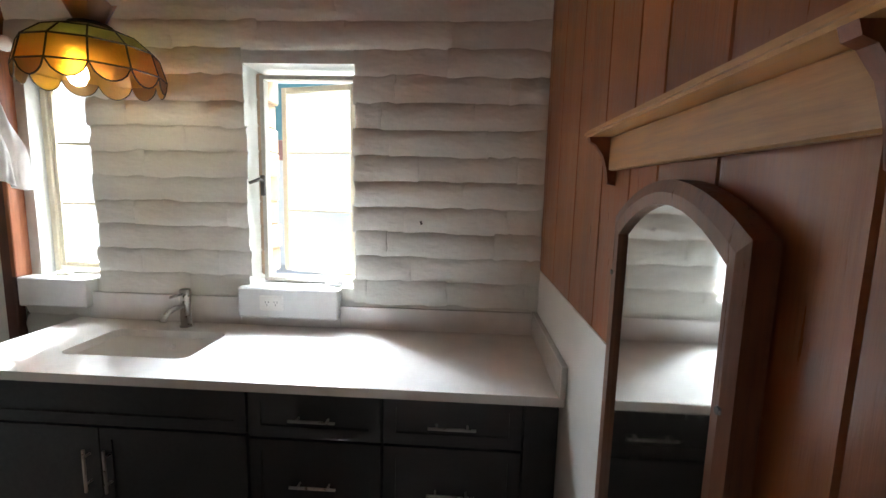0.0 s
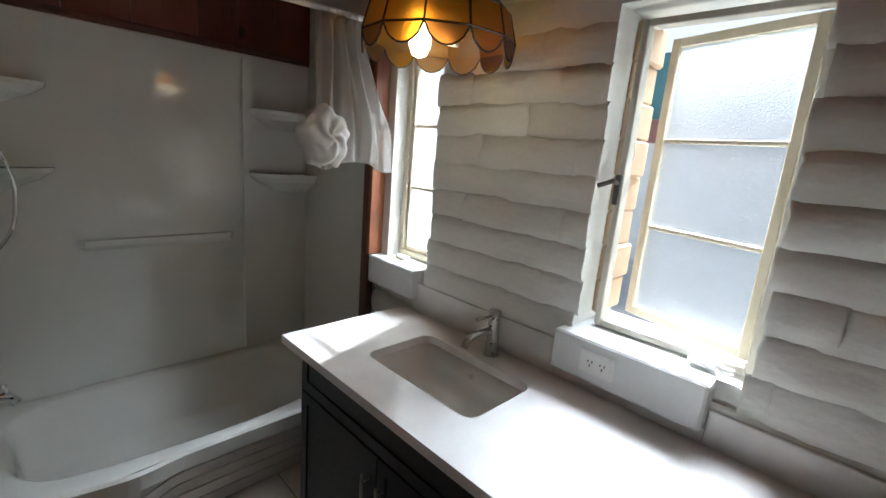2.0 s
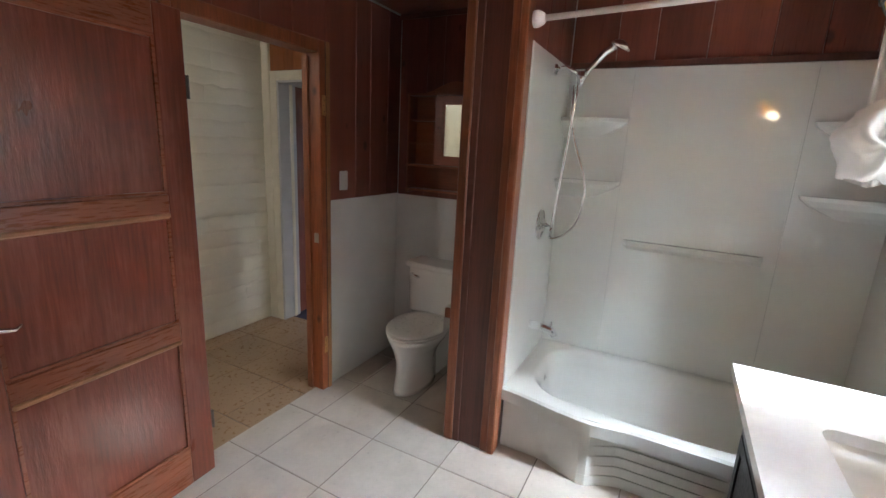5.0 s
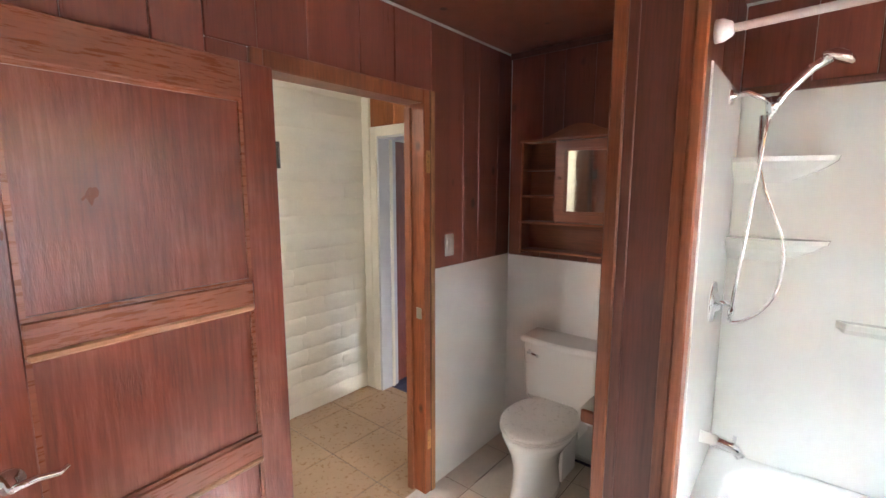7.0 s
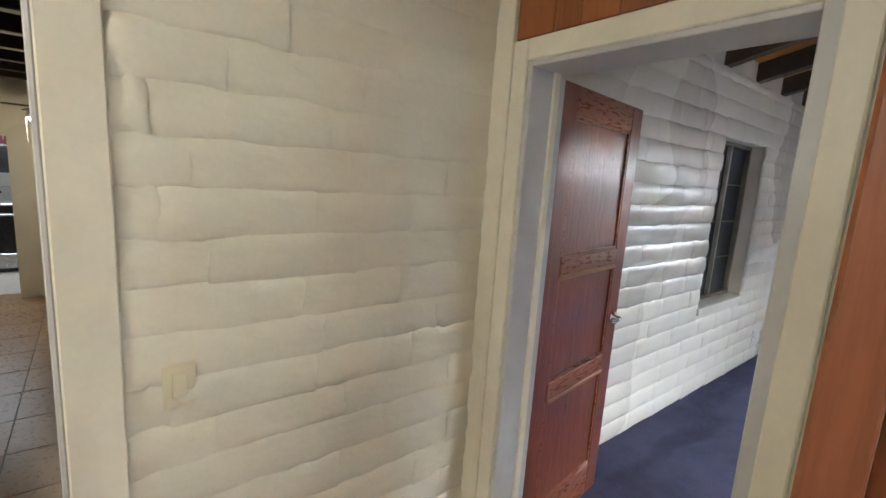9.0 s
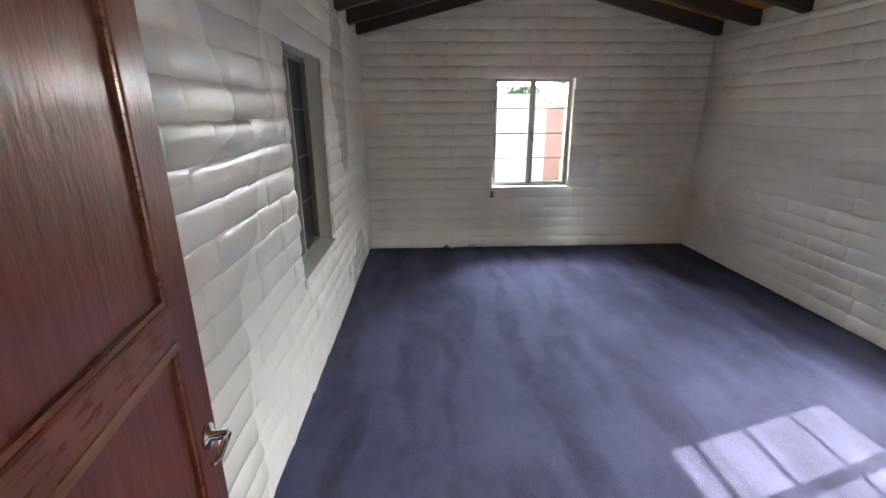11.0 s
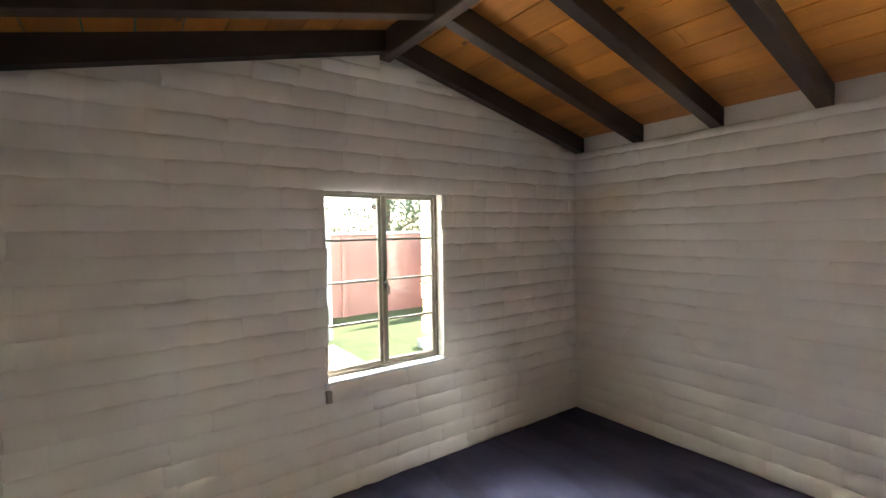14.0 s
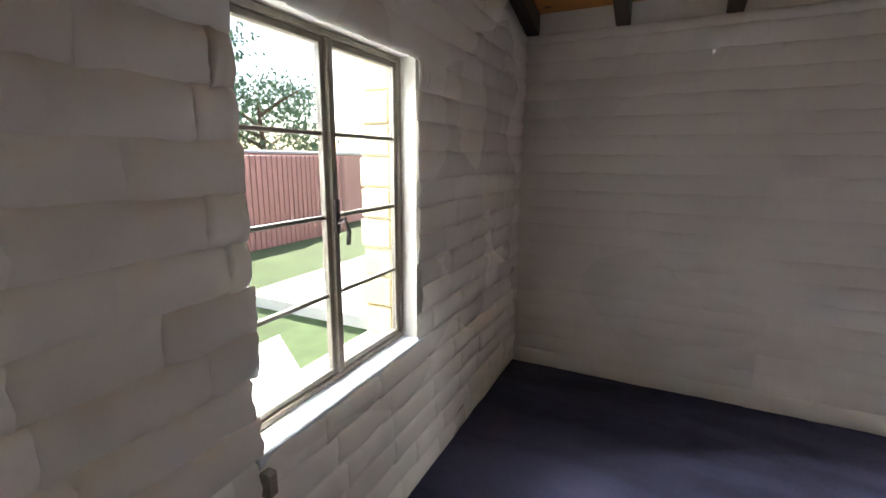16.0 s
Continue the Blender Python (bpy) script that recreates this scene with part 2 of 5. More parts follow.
    n.put(n.bsdf, "Normal", n.bump(tuft, 0.9, 0.008))
    return n.mat


CARPET_M = carpet_pile("blue_grey_carpet", (0.062, 0.061, 0.103))
TILE = surface("cream_floor_tile", (0.56, 0.50, 0.43), 0.33, vary=0.10, scale=7, grain=50, bump=0.08, per_object=0.12)
TILE_HALL = surface("tan_floor_tile", (0.35, 0.225, 0.13), 0.3, vary=0.07, scale=5, grain=40, bump=0.08, per_object=0.15)
GROUT = surface("grout", (0.22, 0.18, 0.15), 0.9, vary=0.15, bump=0.3)
REDWOOD = wood("redwood_board", (0.30, 0.095, 0.024), "z", 0.36, dark=0.32, coat=0.15)
REDWOOD_DARK = wood("dark_redwood_board", (0.215, 0.064, 0.040), "z", 0.36, dark=0.4, coat=0.15)
TRIM_DARK = wood("dark_trim_wood", (0.12, 0.042, 0.027), "z", 0.4, knots=False, per_object=0.2)
TRIM_RED = wood("red_trim_wood", (0.26, 0.085, 0.035), "z", 0.38, knots=False, per_object=0.2)
DOOR_WOOD = crazed_varnish("varnished_door_wood", (0.20, 0.043, 0.019))
DOOR_RAIL = wood("varnished_rail_wood", (0.25, 0.075, 0.032), "x", 0.3, dark=0.65, knots=False, per_object=0.2, coat=0.4, bump=0.2)
JAMB_WOOD = wood("orange_jamb_wood", (0.30, 0.082, 0.025), "z", 0.36, dark=0.35, knots=True, per_object=0.2)
LIP_WOOD = wood("worn_lip_wood", (0.36, 0.17, 0.085), "x", 0.5, dark=0.35, knots=False, per_object=0.15)
BARE_EDGE = wood("bare_edge_wood", (0.42, 0.20, 0.085), "z", 0.5, dark=0.3, knots=False, per_object=0.1)
PINE_SHELF = wood("pine_shelf_wood", (0.50, 0.26, 0.095), "y", 0.4, per_object=0.25)
FRAME_WOOD = wood("mirror_frame_wood", (0.20, 0.082, 0.042), "z", 0.35, knots=False, per_object=0.1)
CABINET_WOOD = wood("medicine_cabinet_wood", (0.30, 0.10, 0.045), "y", 0.38, knots=False, per_object=0.3)
DECK = wood("pine_deck_plank", (0.54, 0.195, 0.030), "x", 0.42, dark=0.55, per_object=0.45, island=True)
RAFTER = wood("dark_rafter_wood", (0.034, 0.018, 0.012), "y", 0.5, per_object=0.3)
RIDGE = wood("ridge_beam_wood", (0.085, 0.055, 0.04), "x", 0.5, per_object=0.0)
ESPRESSO = wood("espresso_cabinet_wood", (0.04, 0.018, 0.014), "z", 0.35, knots=False)
CHERRY = wood("cherry_cabinet_wood", (0.10, 0.02, 0.025), "z", 0.35, knots=False)
BLADE = surface("dark_fan_blade", (0.02, 0.026, 0.022), 0.38, vary=0.1)
CLEAR = glass("clear_glass")
FROST = glass("frosted_glass", (0.95, 0.97, 1.0), 0.3, 0.6, 190)
AMBER = glass("amber_glass", (0.95, 0.42, 0.03), 0.35, 0.6, 90)
GREEN = glass("green_glass", (0.62, 0.66, 0.12), 0.4, 0.5, 90)
BROWN = glass("brown_glass", (0.42, 0.17, 0.035), 0.4, 0.5, 90)
MIRROR = surface("mirror_silver", (0.86, 0.88, 0.86), 0.02, 1.0, vary=0.0, bump=0.0)
SCREEN = surface("dark_insect_screen", (0.035, 0.04, 0.045), 0.7, vary=0.2, grain=300, bump=0.4)
BULB = glow("lit_bulb", (1.0, 0.82, 0.55), 5)
LIVING_GLOW = glow("lit_fan_light", (1.0, 0.85, 0.6), 2.5)
FAN_LENS = surface("white_fan_lens", (0.82, 0.82, 0.8), 0.3, vary=0.02)
LAWN = surface("lawn_soil", (0.065, 0.105, 0.035), 0.95, vary=0.3, scale=3, grain=60, bump=0.6, depth=0.02)
CONCRETE = surface("pale_concrete", (0.5, 0.49, 0.46), 0.85, vary=0.1, scale=2)
# yard and neighbour wall lightened in colour, standing in for sunlight behind the frosted panes
PALE_YARD = surface("brightened_concrete", (0.72, 0.71, 0.68), 0.85, vary=0.1, scale=2)
BRIGHT_WALL = surface("brightened_white_stucco", (0.82, 0.83, 0.84), 0.7, vary=0.05)
PINK_WALL = surface("pink_garden_wall", (0.50, 0.27, 0.23), 0.85, vary=0.1)
FENCE_RED = surface("red_metal_fence", (0.33, 0.15, 0.13), 0.6, vary=0.1)
SHED_WHITE = surface("white_shed_paint", (0.55, 0.58, 0.60), 0.7, vary=0.06)
TEAL = surface("teal_eave_paint", (0.10, 0.24, 0.27), 0.7, vary=0.1)
YELLOW_BLOCK = surface("yellow_block_paint", (0.50, 0.40, 0.21), 0.7, vary=0.08)
BRICK_OUT = surface("orange_burnt_adobe", (0.52, 0.37, 0.25), 0.9, vary=0.15)
LEAF = surface("tree_leaf", (0.11, 0.19, 0.10), 0.6, vary=0.3, per_object=0.3)
BARK = surface("bark", (0.12, 0.08, 0.05), 0.9, vary=0.3)

# ---- mesh helpers ----


def mesh_of(bm, material, smooth=False, name="mesh"):
    me = bpy.data.meshes.new(name)
    if smooth:
        for f in bm.faces:
            f.smooth = True
    bm.to_mesh(me)
    bm.free()
    for m in material if isinstance(material, (list, tuple)) else (material,):
        me.materials.append(m)
    return me


def part(name, bm, material, parent, label="", smooth=False):
    """Links a bmesh as one mesh object under a thing or a part; the mesh keeps world places."""
    ob = new(name, mesh_of(bm, material, smooth, name))
    ob.parent = parent
    ob.matrix_parent_inverse = parent.matrix_world.inverted() if parent.parent is None else Matrix()
    return tagged(ob, label)


def thing(name, place, label, category, group="", kind=""):
    ob = new(name)
    ob.location = place
    ob.matrix_world = Matrix.Translation(place)
    ob.empty_display_size = 0.1
    return tagged(ob, label, category, group, kind)


def structure(name, bm, material, label, category="", smooth=False):
    return tagged(new(name, mesh_of(bm, material, smooth, name)), label, category or name.split("_")[0], kind="structure")


def single(name, bm, material, label, category, group="", smooth=False, kind=""):
    return tagged(new(name, mesh_of(bm, material, smooth, name)), label, category, group, kind)


def box(x0, x1, y0, y1, z0, z1, bevel=0.0, bm=None, m=None, seg=1):
    b = bmesh.new()
    bmesh.ops.create_cube(b, size=1.0)
    bmesh.ops.transform(b, matrix=Matrix.LocRotScale(((x0 + x1) / 2, (y0 + y1) / 2, (z0 + z1) / 2), None, (abs(x1 - x0), abs(y1 - y0), abs(z1 - z0))), verts=b.verts)
    if bevel:
        bmesh.ops.bevel(b, geom=b.edges[:], offset=bevel, segments=seg, affect="EDGES")
    if m is not None:
        bmesh.ops.transform(b, matrix=m, verts=b.verts)
    return join(bm, b)


def join(bm, b):
    if bm is None:
        return b
    me = bpy.data.meshes.new("tmp")
    b.to_mesh(me)
    b.free()
    bm.from_mesh(me)
    bpy.data.meshes.remove(me)
    return bm


def tube(points, r, seg=10, bm=None, closed=False, r_end=None):
    """A round bar through points."""
    b = bmesh.new()
    pts = [Vector(p) for p in points]
    rings = []
    n = len(pts)
    ref = Vector((0, 0, 1))
    for i, p in enumerate(pts):
        a = pts[(i - 1) % n] if closed or i else p
        c = pts[(i + 1) % n] if closed or i < n - 1 else p
        d = (c - a).normalized()
        side = d.cross(ref)
        if side.length < 0.2:
            side = d.cross(Vector((1, 0, 0)))
        side.normalize()
        up = side.cross(d)
        rad = r if r_end is None else r + (r_end - r) * i / (n - 1)
        rings.append([b.verts.new(p + rad * (math.cos(2 * math.pi * k / seg) * side + math.sin(2 * math.pi * k / seg) * up)) for k in range(seg)])
    for i in range(n if closed else n - 1):
        A, B = rings[i], rings[(i + 1) % n]
        for k in range(seg):
            b.faces.new((A[k], A[(k + 1) % seg], B[(k + 1) % seg], B[k]))
    if not closed:
        b.faces.new(rings[0][::-1])
        b.faces.new(rings[-1])
    bmesh.ops.recalc_face_normals(b, faces=b.faces[:])
    return join(bm, b)


def lathe(profile, place, seg=24, bm=None, m=None):
    """A body of revolution about z: profile of (radius, height)."""
    b = bmesh.new()
    rings = []
    for r, z in profile:
        rings.append([b.verts.new((r * math.cos(2 * math.pi * k / seg), r * math.sin(2 * math.pi * k / seg), z)) for k in range(seg)])
    for A, B in zip(rings, rings[1:]):
        for k in range(seg):
            b.faces.new((A[k], A[(k + 1) % seg], B[(k + 1) % seg], B[k]))
    b.faces.new(rings[0][::-1])
    b.faces.new(rings[-1])
    bmesh.ops.recalc_face_normals(b, faces=b.faces[:])
    bmesh.ops.transform(b, matrix=Matrix.Translation(place) @ (m or Matrix()), verts=b.verts)
    return join(bm, b)


def loft(rings, cap=True, bm=None):
    """Skin between closed rings of equal length."""
    b = bmesh.new()
    vs = [[b.verts.new(p) for p in ring] for ring in rings]
    n = len(vs[0])
    for A, B in zip(vs, vs[1:]):
        for k in range(n):
            b.faces.new((A[k], A[(k + 1) % n], B[(k + 1) % n], B[k]))
    if cap:
        b.faces.new(vs[0][::-1])
        b.faces.new(vs[-1])
    bmesh.ops.recalc_face_normals(b, faces=b.faces[:])
    return join(bm, b)


def extrude_outline(pts, axis, a, c, bm=None):
    """A flat outline (two coordinates) given thickness along axis from a to c."""
    put = {"x": lambda u, v, w: (w, u, v), "y": lambda u, v, w: (u, w, v), "z": lambda u, v, w: (u, v, w)}[axis]
    return loft([[put(u, v, a) for u, v in pts], [put(u, v, c) for u, v in pts]], True, bm)


def wall_mesh(axis, a, b_, u0, u1, z0, z1, openings=()):
    """A wall of thickness a..b_ along axis, with openings (u0, u1, z0, z1) going through."""
    us = sorted({u0, u1, *[o[0] for o in openings], *[o[1] for o in openings]})
    zs = sorted({z0, z1, *[o[2] for o in openings], *[o[3] for o in openings]})
    us, zs = [u for u in us if u0 <= u <= u1], [z for z in zs if z0 <= z <= z1]
    solid = {}
    for i in range(len(us) - 1):
        for j in range(len(zs) - 1):
            uc, zc = (us[i] + us[i + 1]) / 2, (zs[j] + zs[j + 1]) / 2
            solid[i, j] = not any(o[0] < uc < o[1] and o[2] < zc < o[3] for o in openings)
    bm = bmesh.new()
    cache = {}

    def v(u, w, z):
        k = (round(u, 4), round(w, 4), round(z, 4))
        if k not in cache:
            cache[k] = bm.verts.new((w, u, z) if axis == "x" else (u, w, z))
        return cache[k]

    for (i, j), s in solid.items():
        if not s:
            continue
        p, q, r, t = us[i], us[i + 1], zs[j], zs[j + 1]
        bm.faces.new((v(p, a, r), v(q, a, r), v(q, a, t), v(p, a, t)))
        bm.faces.new((v(p, b_, r), v(p, b_, t), v(q, b_, t), v(q, b_, r)))
        for di, dj, e in ((-1, 0, ((p, r), (p, t))), (1, 0, ((q, r), (q, t))), (0, -1, ((p, r), (q, r))), (0, 1, ((p, t), (q, t)))):
            if not solid.get((i + di, j + dj), False):
                (e0, f0), (e1, f1) = e
                bm.faces.new((v(e0, a, f0), v(e1, a, f1), v(e1, b_, f1), v(e0, b_, f0)))
    bmesh.ops.recalc_face_normals(bm, faces=bm.faces[:])
    return bm

# ---- large structure ----
NY, EX, SY, WX = 2.12, 0.49, -0.68, -2.84      # bathroom faces
BATH_CEIL, HALL_CEIL = 2.47, 2.47
HS, HW = -1.94, -2.71                          # hall faces
BX, BN, BS, BE = -8.25, 2.06, -2.08, -2.87     # bedroom faces
EAVE, APEX, RIDGE_Y = 2.53, 3.05, -0.02
JOINT = 0.014                                  # bricks stand this far before the wall's core
WIN_A, WIN_B = (-0.92, -0.38, 1.09, 2.14), (-2.00, -1.66, 1.10, 2.14)
WIN_W, WIN_N, WIN_S = (-0.51, 0.46, 0.78, 2.09), (-5.29, -4.32, 0.83, 2.11), (-6.12, -5.21, 0.74, 2.08)

structure("ground", box(-60, 60, -60, 60, -0.35, -0.22), LAWN, "open green lawn and soil around the house", "ground")
structure("floor_bath", box(WX, EX, SY - 0.12, NY, -0.2, -0.004), GROUT, "grey grout bed under bathroom floor tiles", "floor")
structure("floor_hall", box(HW - 0.16, 4.2, -9.6, SY - 0.12, -0.2, -0.004), GROUT, "grout bed under tan hall and living tiles", "floor")

carpet = bmesh.new()
bmesh.ops.create_grid(carpet, x_segments=110, y_segments=84, size=0.5)
for v in carpet.verts:
    x, y = BX - 0.05 + (v.co.x + 0.5) * (BE + 0.12 - BX), BS - 0.05 + (v.co.y + 0.5) * (BN - BS + 0.1)
    v.co = (x, y, 0.002 + 0.004 * noise.noise((x * 1.3, y * 5, 0)) + 0.004 * noise.noise((x * 9, y * 9, 4)))
structure("carpet", carpet, CARPET_M, "blue-grey cut pile carpet with vacuum marks", "carpet", True)
structure("floor_bedroom", box(BX - 0.1, BE + 0.06, BS - 0.1, BN + 0.1, -0.2, -0.012), CONCRETE, "concrete slab under the bedroom carpet", "floor")

wall_bath_n = structure("wall_bath_north", wall_mesh("y", NY + JOINT, NY + 0.31, WX - 0.03, EX + 0.15, 0, 2.62, [WIN_A, WIN_B]), PAINT_BATH, "white painted slump block wall with two casement windows", "wall")
wall_bath_e = structure("wall_bath_east", wall_mesh("x", EX + 0.012, EX + 0.15, SY - 0.12, NY, 0, 2.62), PLASTER, "wall behind redwood boards and white wainscot", "wall")
wall_bath_s = structure("wall_bath_south", wall_mesh("y", SY - 0.10, SY - 0.012, WX - 0.03, EX + 0.012, 0, 2.62, [(-2.075, -1.14, -0.01, 2.14)]), PLASTER, "partition wall between bathroom and hall with a doorway", "wall")
wall_bath_w = structure("wall_bath_west", wall_mesh("x", WX - 0.03, WX - 0.012, SY - 0.012, NY, 0, 2.62), PLASTER, "wall behind the toilet and the bathtub", "wall")
wall_tub = structure("wall_tub_partition", wall_mesh("y", 0.262, 0.518, WX - 0.01, -2.03, 0, BATH_CEIL), PLASTER, "partition between toilet nook and bathtub", "wall")
structure("ceiling_bath", box(WX, EX, SY, NY, BATH_CEIL + 0.012, 2.6), REDWOOD_DARK, "dark varnished board ceiling of the bathroom", "ceiling")
wall_hall_s = structure("wall_hall_south", wall_mesh("y", HS - 0.28, HS - JOINT, HW - 0.16, 4.2, 0, 2.62, [(-1.443, -0.62, -0.01, 2.04)]), CREAM, "cream painted slump block wall of the hall", "wall")
wall_hall_w = structure("wall_hall_west", wall_mesh("x", BE, HW, BS - 0.3, SY - 0.12, 0, 2.62, [(-1.80, -0.968, -0.01, 2.07)]), CREAM, "cream wall with the bedroom doorway", "wall")
wall_bed_e = structure("wall_bedroom_east", wall_mesh("x", BE - 0.012, BE, -0.968, BN, 0, 3.3), PAINT, "white bedroom wall beside the doorway", "wall")
structure("wall_bedroom_east_top", wall_mesh("x", BE - 0.01, BE + 0.1, BS, -0.968, 2.62, 3.3), PAINT, "white wall above the bedroom doorway", "wall")
structure("ceiling_hall", box(HW, 0.8, HS, SY - 0.12, HALL_CEIL, 2.6), CREAM, "cream painted hall ceiling", "ceiling")
structure("wall_hall_east", wall_mesh("x", 0.8, 0.95, HS, SY - 0.12, 0, 2.6), CREAM, "cream end wall of the hall", "wall")

wall_bed_n = structure("wall_bedroom_north", wall_mesh("y", BN + JOINT, BN + 0.30, BX - 0.3, BE, -0.2, 2.72, [WIN_N]), PAINT, "white painted slump block wall with a steel window", "wall")
wall_bed_s = structure("wall_bedroom_south", wall_mesh("y", BS - 0.30, BS - JOINT, BX - 0.3, BE, -0.2, 2.72, [WIN_S]), PAINT, "white painted slump block wall with a screened window", "wall")
wall_bed_w = structure("wall_bedroom_west", wall_mesh("x", BX - 0.30, BX - JOINT, BS, BN, -0.2, 2.66, [WIN_W]), PAINT, "white painted slump block gable wall with a steel window", "wall")
gable = extrude_outline([(BS, 2.66), (BN, 2.66), (BN, 2.70), (RIDGE_Y, 3.24), (BS, 2.70)], "x", BX - 0.30, BX - JOINT)
structure("wall_bedroom_gable", gable, PAINT, "white gable above the west bedroom window", "wall")


def slope_z(y):
    return EAVE + (APEX - EAVE) * (1 - abs(y - RIDGE_Y) / (BN - RIDGE_Y))


# plank ceiling on both slopes, one mesh of separate planks
deck = bmesh.new()
for side in (1, -1):
    n = 12
    span = 2.5
    for k in range(n):
        d0, d1 = 0.02 + k * span / n, 0.02 + (k + 1) * span / n - 0.011
        x = BX - 0.4
        cut = x + 1.2 + 1.4 * ((k * 37) % 10) / 10
        for x0, x1 in ((x, cut - 0.003), (cut, BE + 0.1)):
            y0, y1 = RIDGE_Y + side * d0, RIDGE_Y + side * d1
            z0, z1 = slope_z(y0) + 0.145, slope_z(y1) + 0.145
            ring = [[(xx, y0, z0), (xx, y1, z1), (xx, y1, z1 + 0.02), (xx, y0, z0 + 0.02)] for xx in (x0, x1)]
            loft(ring, True, deck)
structure("ceiling_bedroom", deck, DECK, "knotty pine plank ceiling under the gable roof", "ceiling")
roof = loft([[(xx, -2.9, slope_z(-2.9) + 0.172), (xx, RIDGE_Y, APEX + 0.172), (xx, 2.9, slope_z(2.9) + 0.172), (xx, 2.9, slope_z(2.9) + 0.25), (xx, RIDGE_Y, APEX + 0.26), (xx, -2.9, slope_z(-2.9) + 0.25)] for xx in (BX - 0.7, BE + 0.1)])
structure("roof_bedroom", roof, TEAL, "low gable roof with painted eaves", "roof")
structure("roof_house", box(BE + 0.1, 4.4, -9.8, 2.75, 2.66, 2.78), TEAL, "flat roof over bathroom, hall and living room", "roof")

RX = [-8.19, -7.58, -6.95, -6.32, -5.70, -5.07, -4.45, -3.83, -3.21]
for side, nm in ((1, "north"), (-1, "south")):
    for x in RX:
        y1 = (BN if side > 0 else BS) + side * 0.1
        y0 = RIDGE_Y + side * 0.045
        b = loft([[(x - 0.045, y, slope_z(y)), (x + 0.045, y, slope_z(y)), (x + 0.045, y, slope_z(y) + 0.143), (x - 0.045, y, slope_z(y) + 0.143)] for y in (y0, y1)])
        bmesh.ops.bevel(b, geom=b.edges[:], offset=0.004, segments=1, affect="EDGES")
        single("rafter", b, RAFTER, "dark brown stained wooden rafter under the plank ceiling", "rafter", "bedroom rafters")
single("ridge_beam", box(BX - 0.01, BE, RIDGE_Y - 0.042, RIDGE_Y + 0.042, 3.01, 3.19, 0.005), RIDGE, "brown wooden ridge beam along the ceiling", "beam")

# ---- living room and kitchen beyond the hall ----
LS = -7.35
structure("wall_living_west", wall_mesh("x", -2.36, -2.2, LS, HS - 0.28, 0, 2.7), PAINT, "white block wall of the living room", "wall")
structure("wall_living_south", wall_mesh("y", LS - 0.25, LS, -2.36, 4.2, 0, 2.7, [(-0.83, -0.06, -0.01, 1.78)]), PAINT, "white block wall with the kitchen doorway", "wall")
structure("wall_living_east", wall_mesh("x", 4.05, 4.2, -9.6, HS - 0.28, 0, 2.7), PAINT, "white wall closing the living room", "wall")
structure("wall_living_pier", wall_mesh("x", 0.05, 0.42, -7.34, -6.75, 0, 2.34), PAINT, "thick white masonry pier beside the kitchen doorway", "wall")
structure("wall_kitchen_back", wall_mesh("y", -9.6, -9.45, -2.36, 4.05, 0, 2.7), PLASTER, "white kitchen back wall", "wall")
structure("wall_kitchen_west", wall_mesh("x", -2.36, -2.2, -9.45, LS - 0.25, 0, 2.7), PLASTER, "white kitchen side wall", "wall")
structure("ceiling_living", box(-2.2, 4.05, -9.45, HS - 0.28, 2.56, 2.62), RAFTER, "dark plank ceiling of the living room", "ceiling")
for k in range(8):
    y = -2.75 - k * 0.6
    single("ceiling_beam", box(-2.2, 4.05, y - 0.05, y + 0.05, 2.33, 2.556, 0.006), RAFTER, "dark stained wooden living room ceiling beam", "beam", "living room beams")

b = thing("tall_cabinet", (-1.32, -7.18, 0), "tall narrow black cabinet against the white wall", "cabinet")
part("body", box(-1.49, -1.15, LS + 0.003, -7.02, 0, 1.64, 0.006), BLACK, b)
part("door", box(-1.475, -1.165, -7.02, -7.0, 0.05, 1.36, 0.004), BLACK, b)
part("top_panel", box(-1.475, -1.165, -7.02, -7.005, 1.40, 1.6, 0.004), BLACK, b)
# raised dark patch, the recess is only its painted shade
part("recess", box(-1.42, -1.22, -7.005, -7.0, 1.44, 1.53), SLOT, b)

b = thing("ceiling_fan_light", (-1.22, -6.3, 2.33), "brass ceiling fan light glowing under dark beams", "ceiling light")
part("stem", tube([(-1.22, -6.3, 2.55), (-1.22, -6.3, 2.02)], 0.012), NICKEL, b)
part("housing", lathe([(0.03, 0.14), (0.10, 0.10), (0.14, 0.03), (0.14, 0)], (-1.22, -6.3, 1.94)), NICKEL, b, smooth=True)
part("diffuser", lathe([(0.13, 0), (0.11, -0.04), (0.05, -0.065), (0.01, -0.07)], (-1.22, -6.3, 1.94)), LIVING_GLOW, b, "lit warm diffuser", True)
for dx in (-0.14, 0.14):
    part("pull_chain", tube([(-1.22 + dx, -6.3, 1.95), (-1.22 + dx, -6.3, 1.72)], 0.006, 6), NICKEL, b)
for a in (15, 105, 195, 285):
    part("blade", box(0.12, 0.6, -0.06, 0.06, 2.03, 2.04, 0.003, m=Matrix.Translation((-1.22, -6.3, 0)) @ Matrix.Rotation(radians(a), 4, "Z")), BLADE, b)


def shaker(name, x0, x1, yf, z0, z1, mat, parent, rail=0.05, label="", d=0.019, inset=0.007):
    """A framed front facing +y or -y at yf; d is its thickness towards the cabinet."""
    s = 1 if d > 0 else -1
    b = wall_mesh("y", yf, yf + d, x0, x1, z0, z1, [(x0 + rail, x1 - rail, z0 + rail, z1 - rail)])
    box(x0 + rail, x1 - rail, yf + s * inset, yf + d, z0 + rail, z1 - rail, bm=b)
    return part(name, b, mat, parent, label)


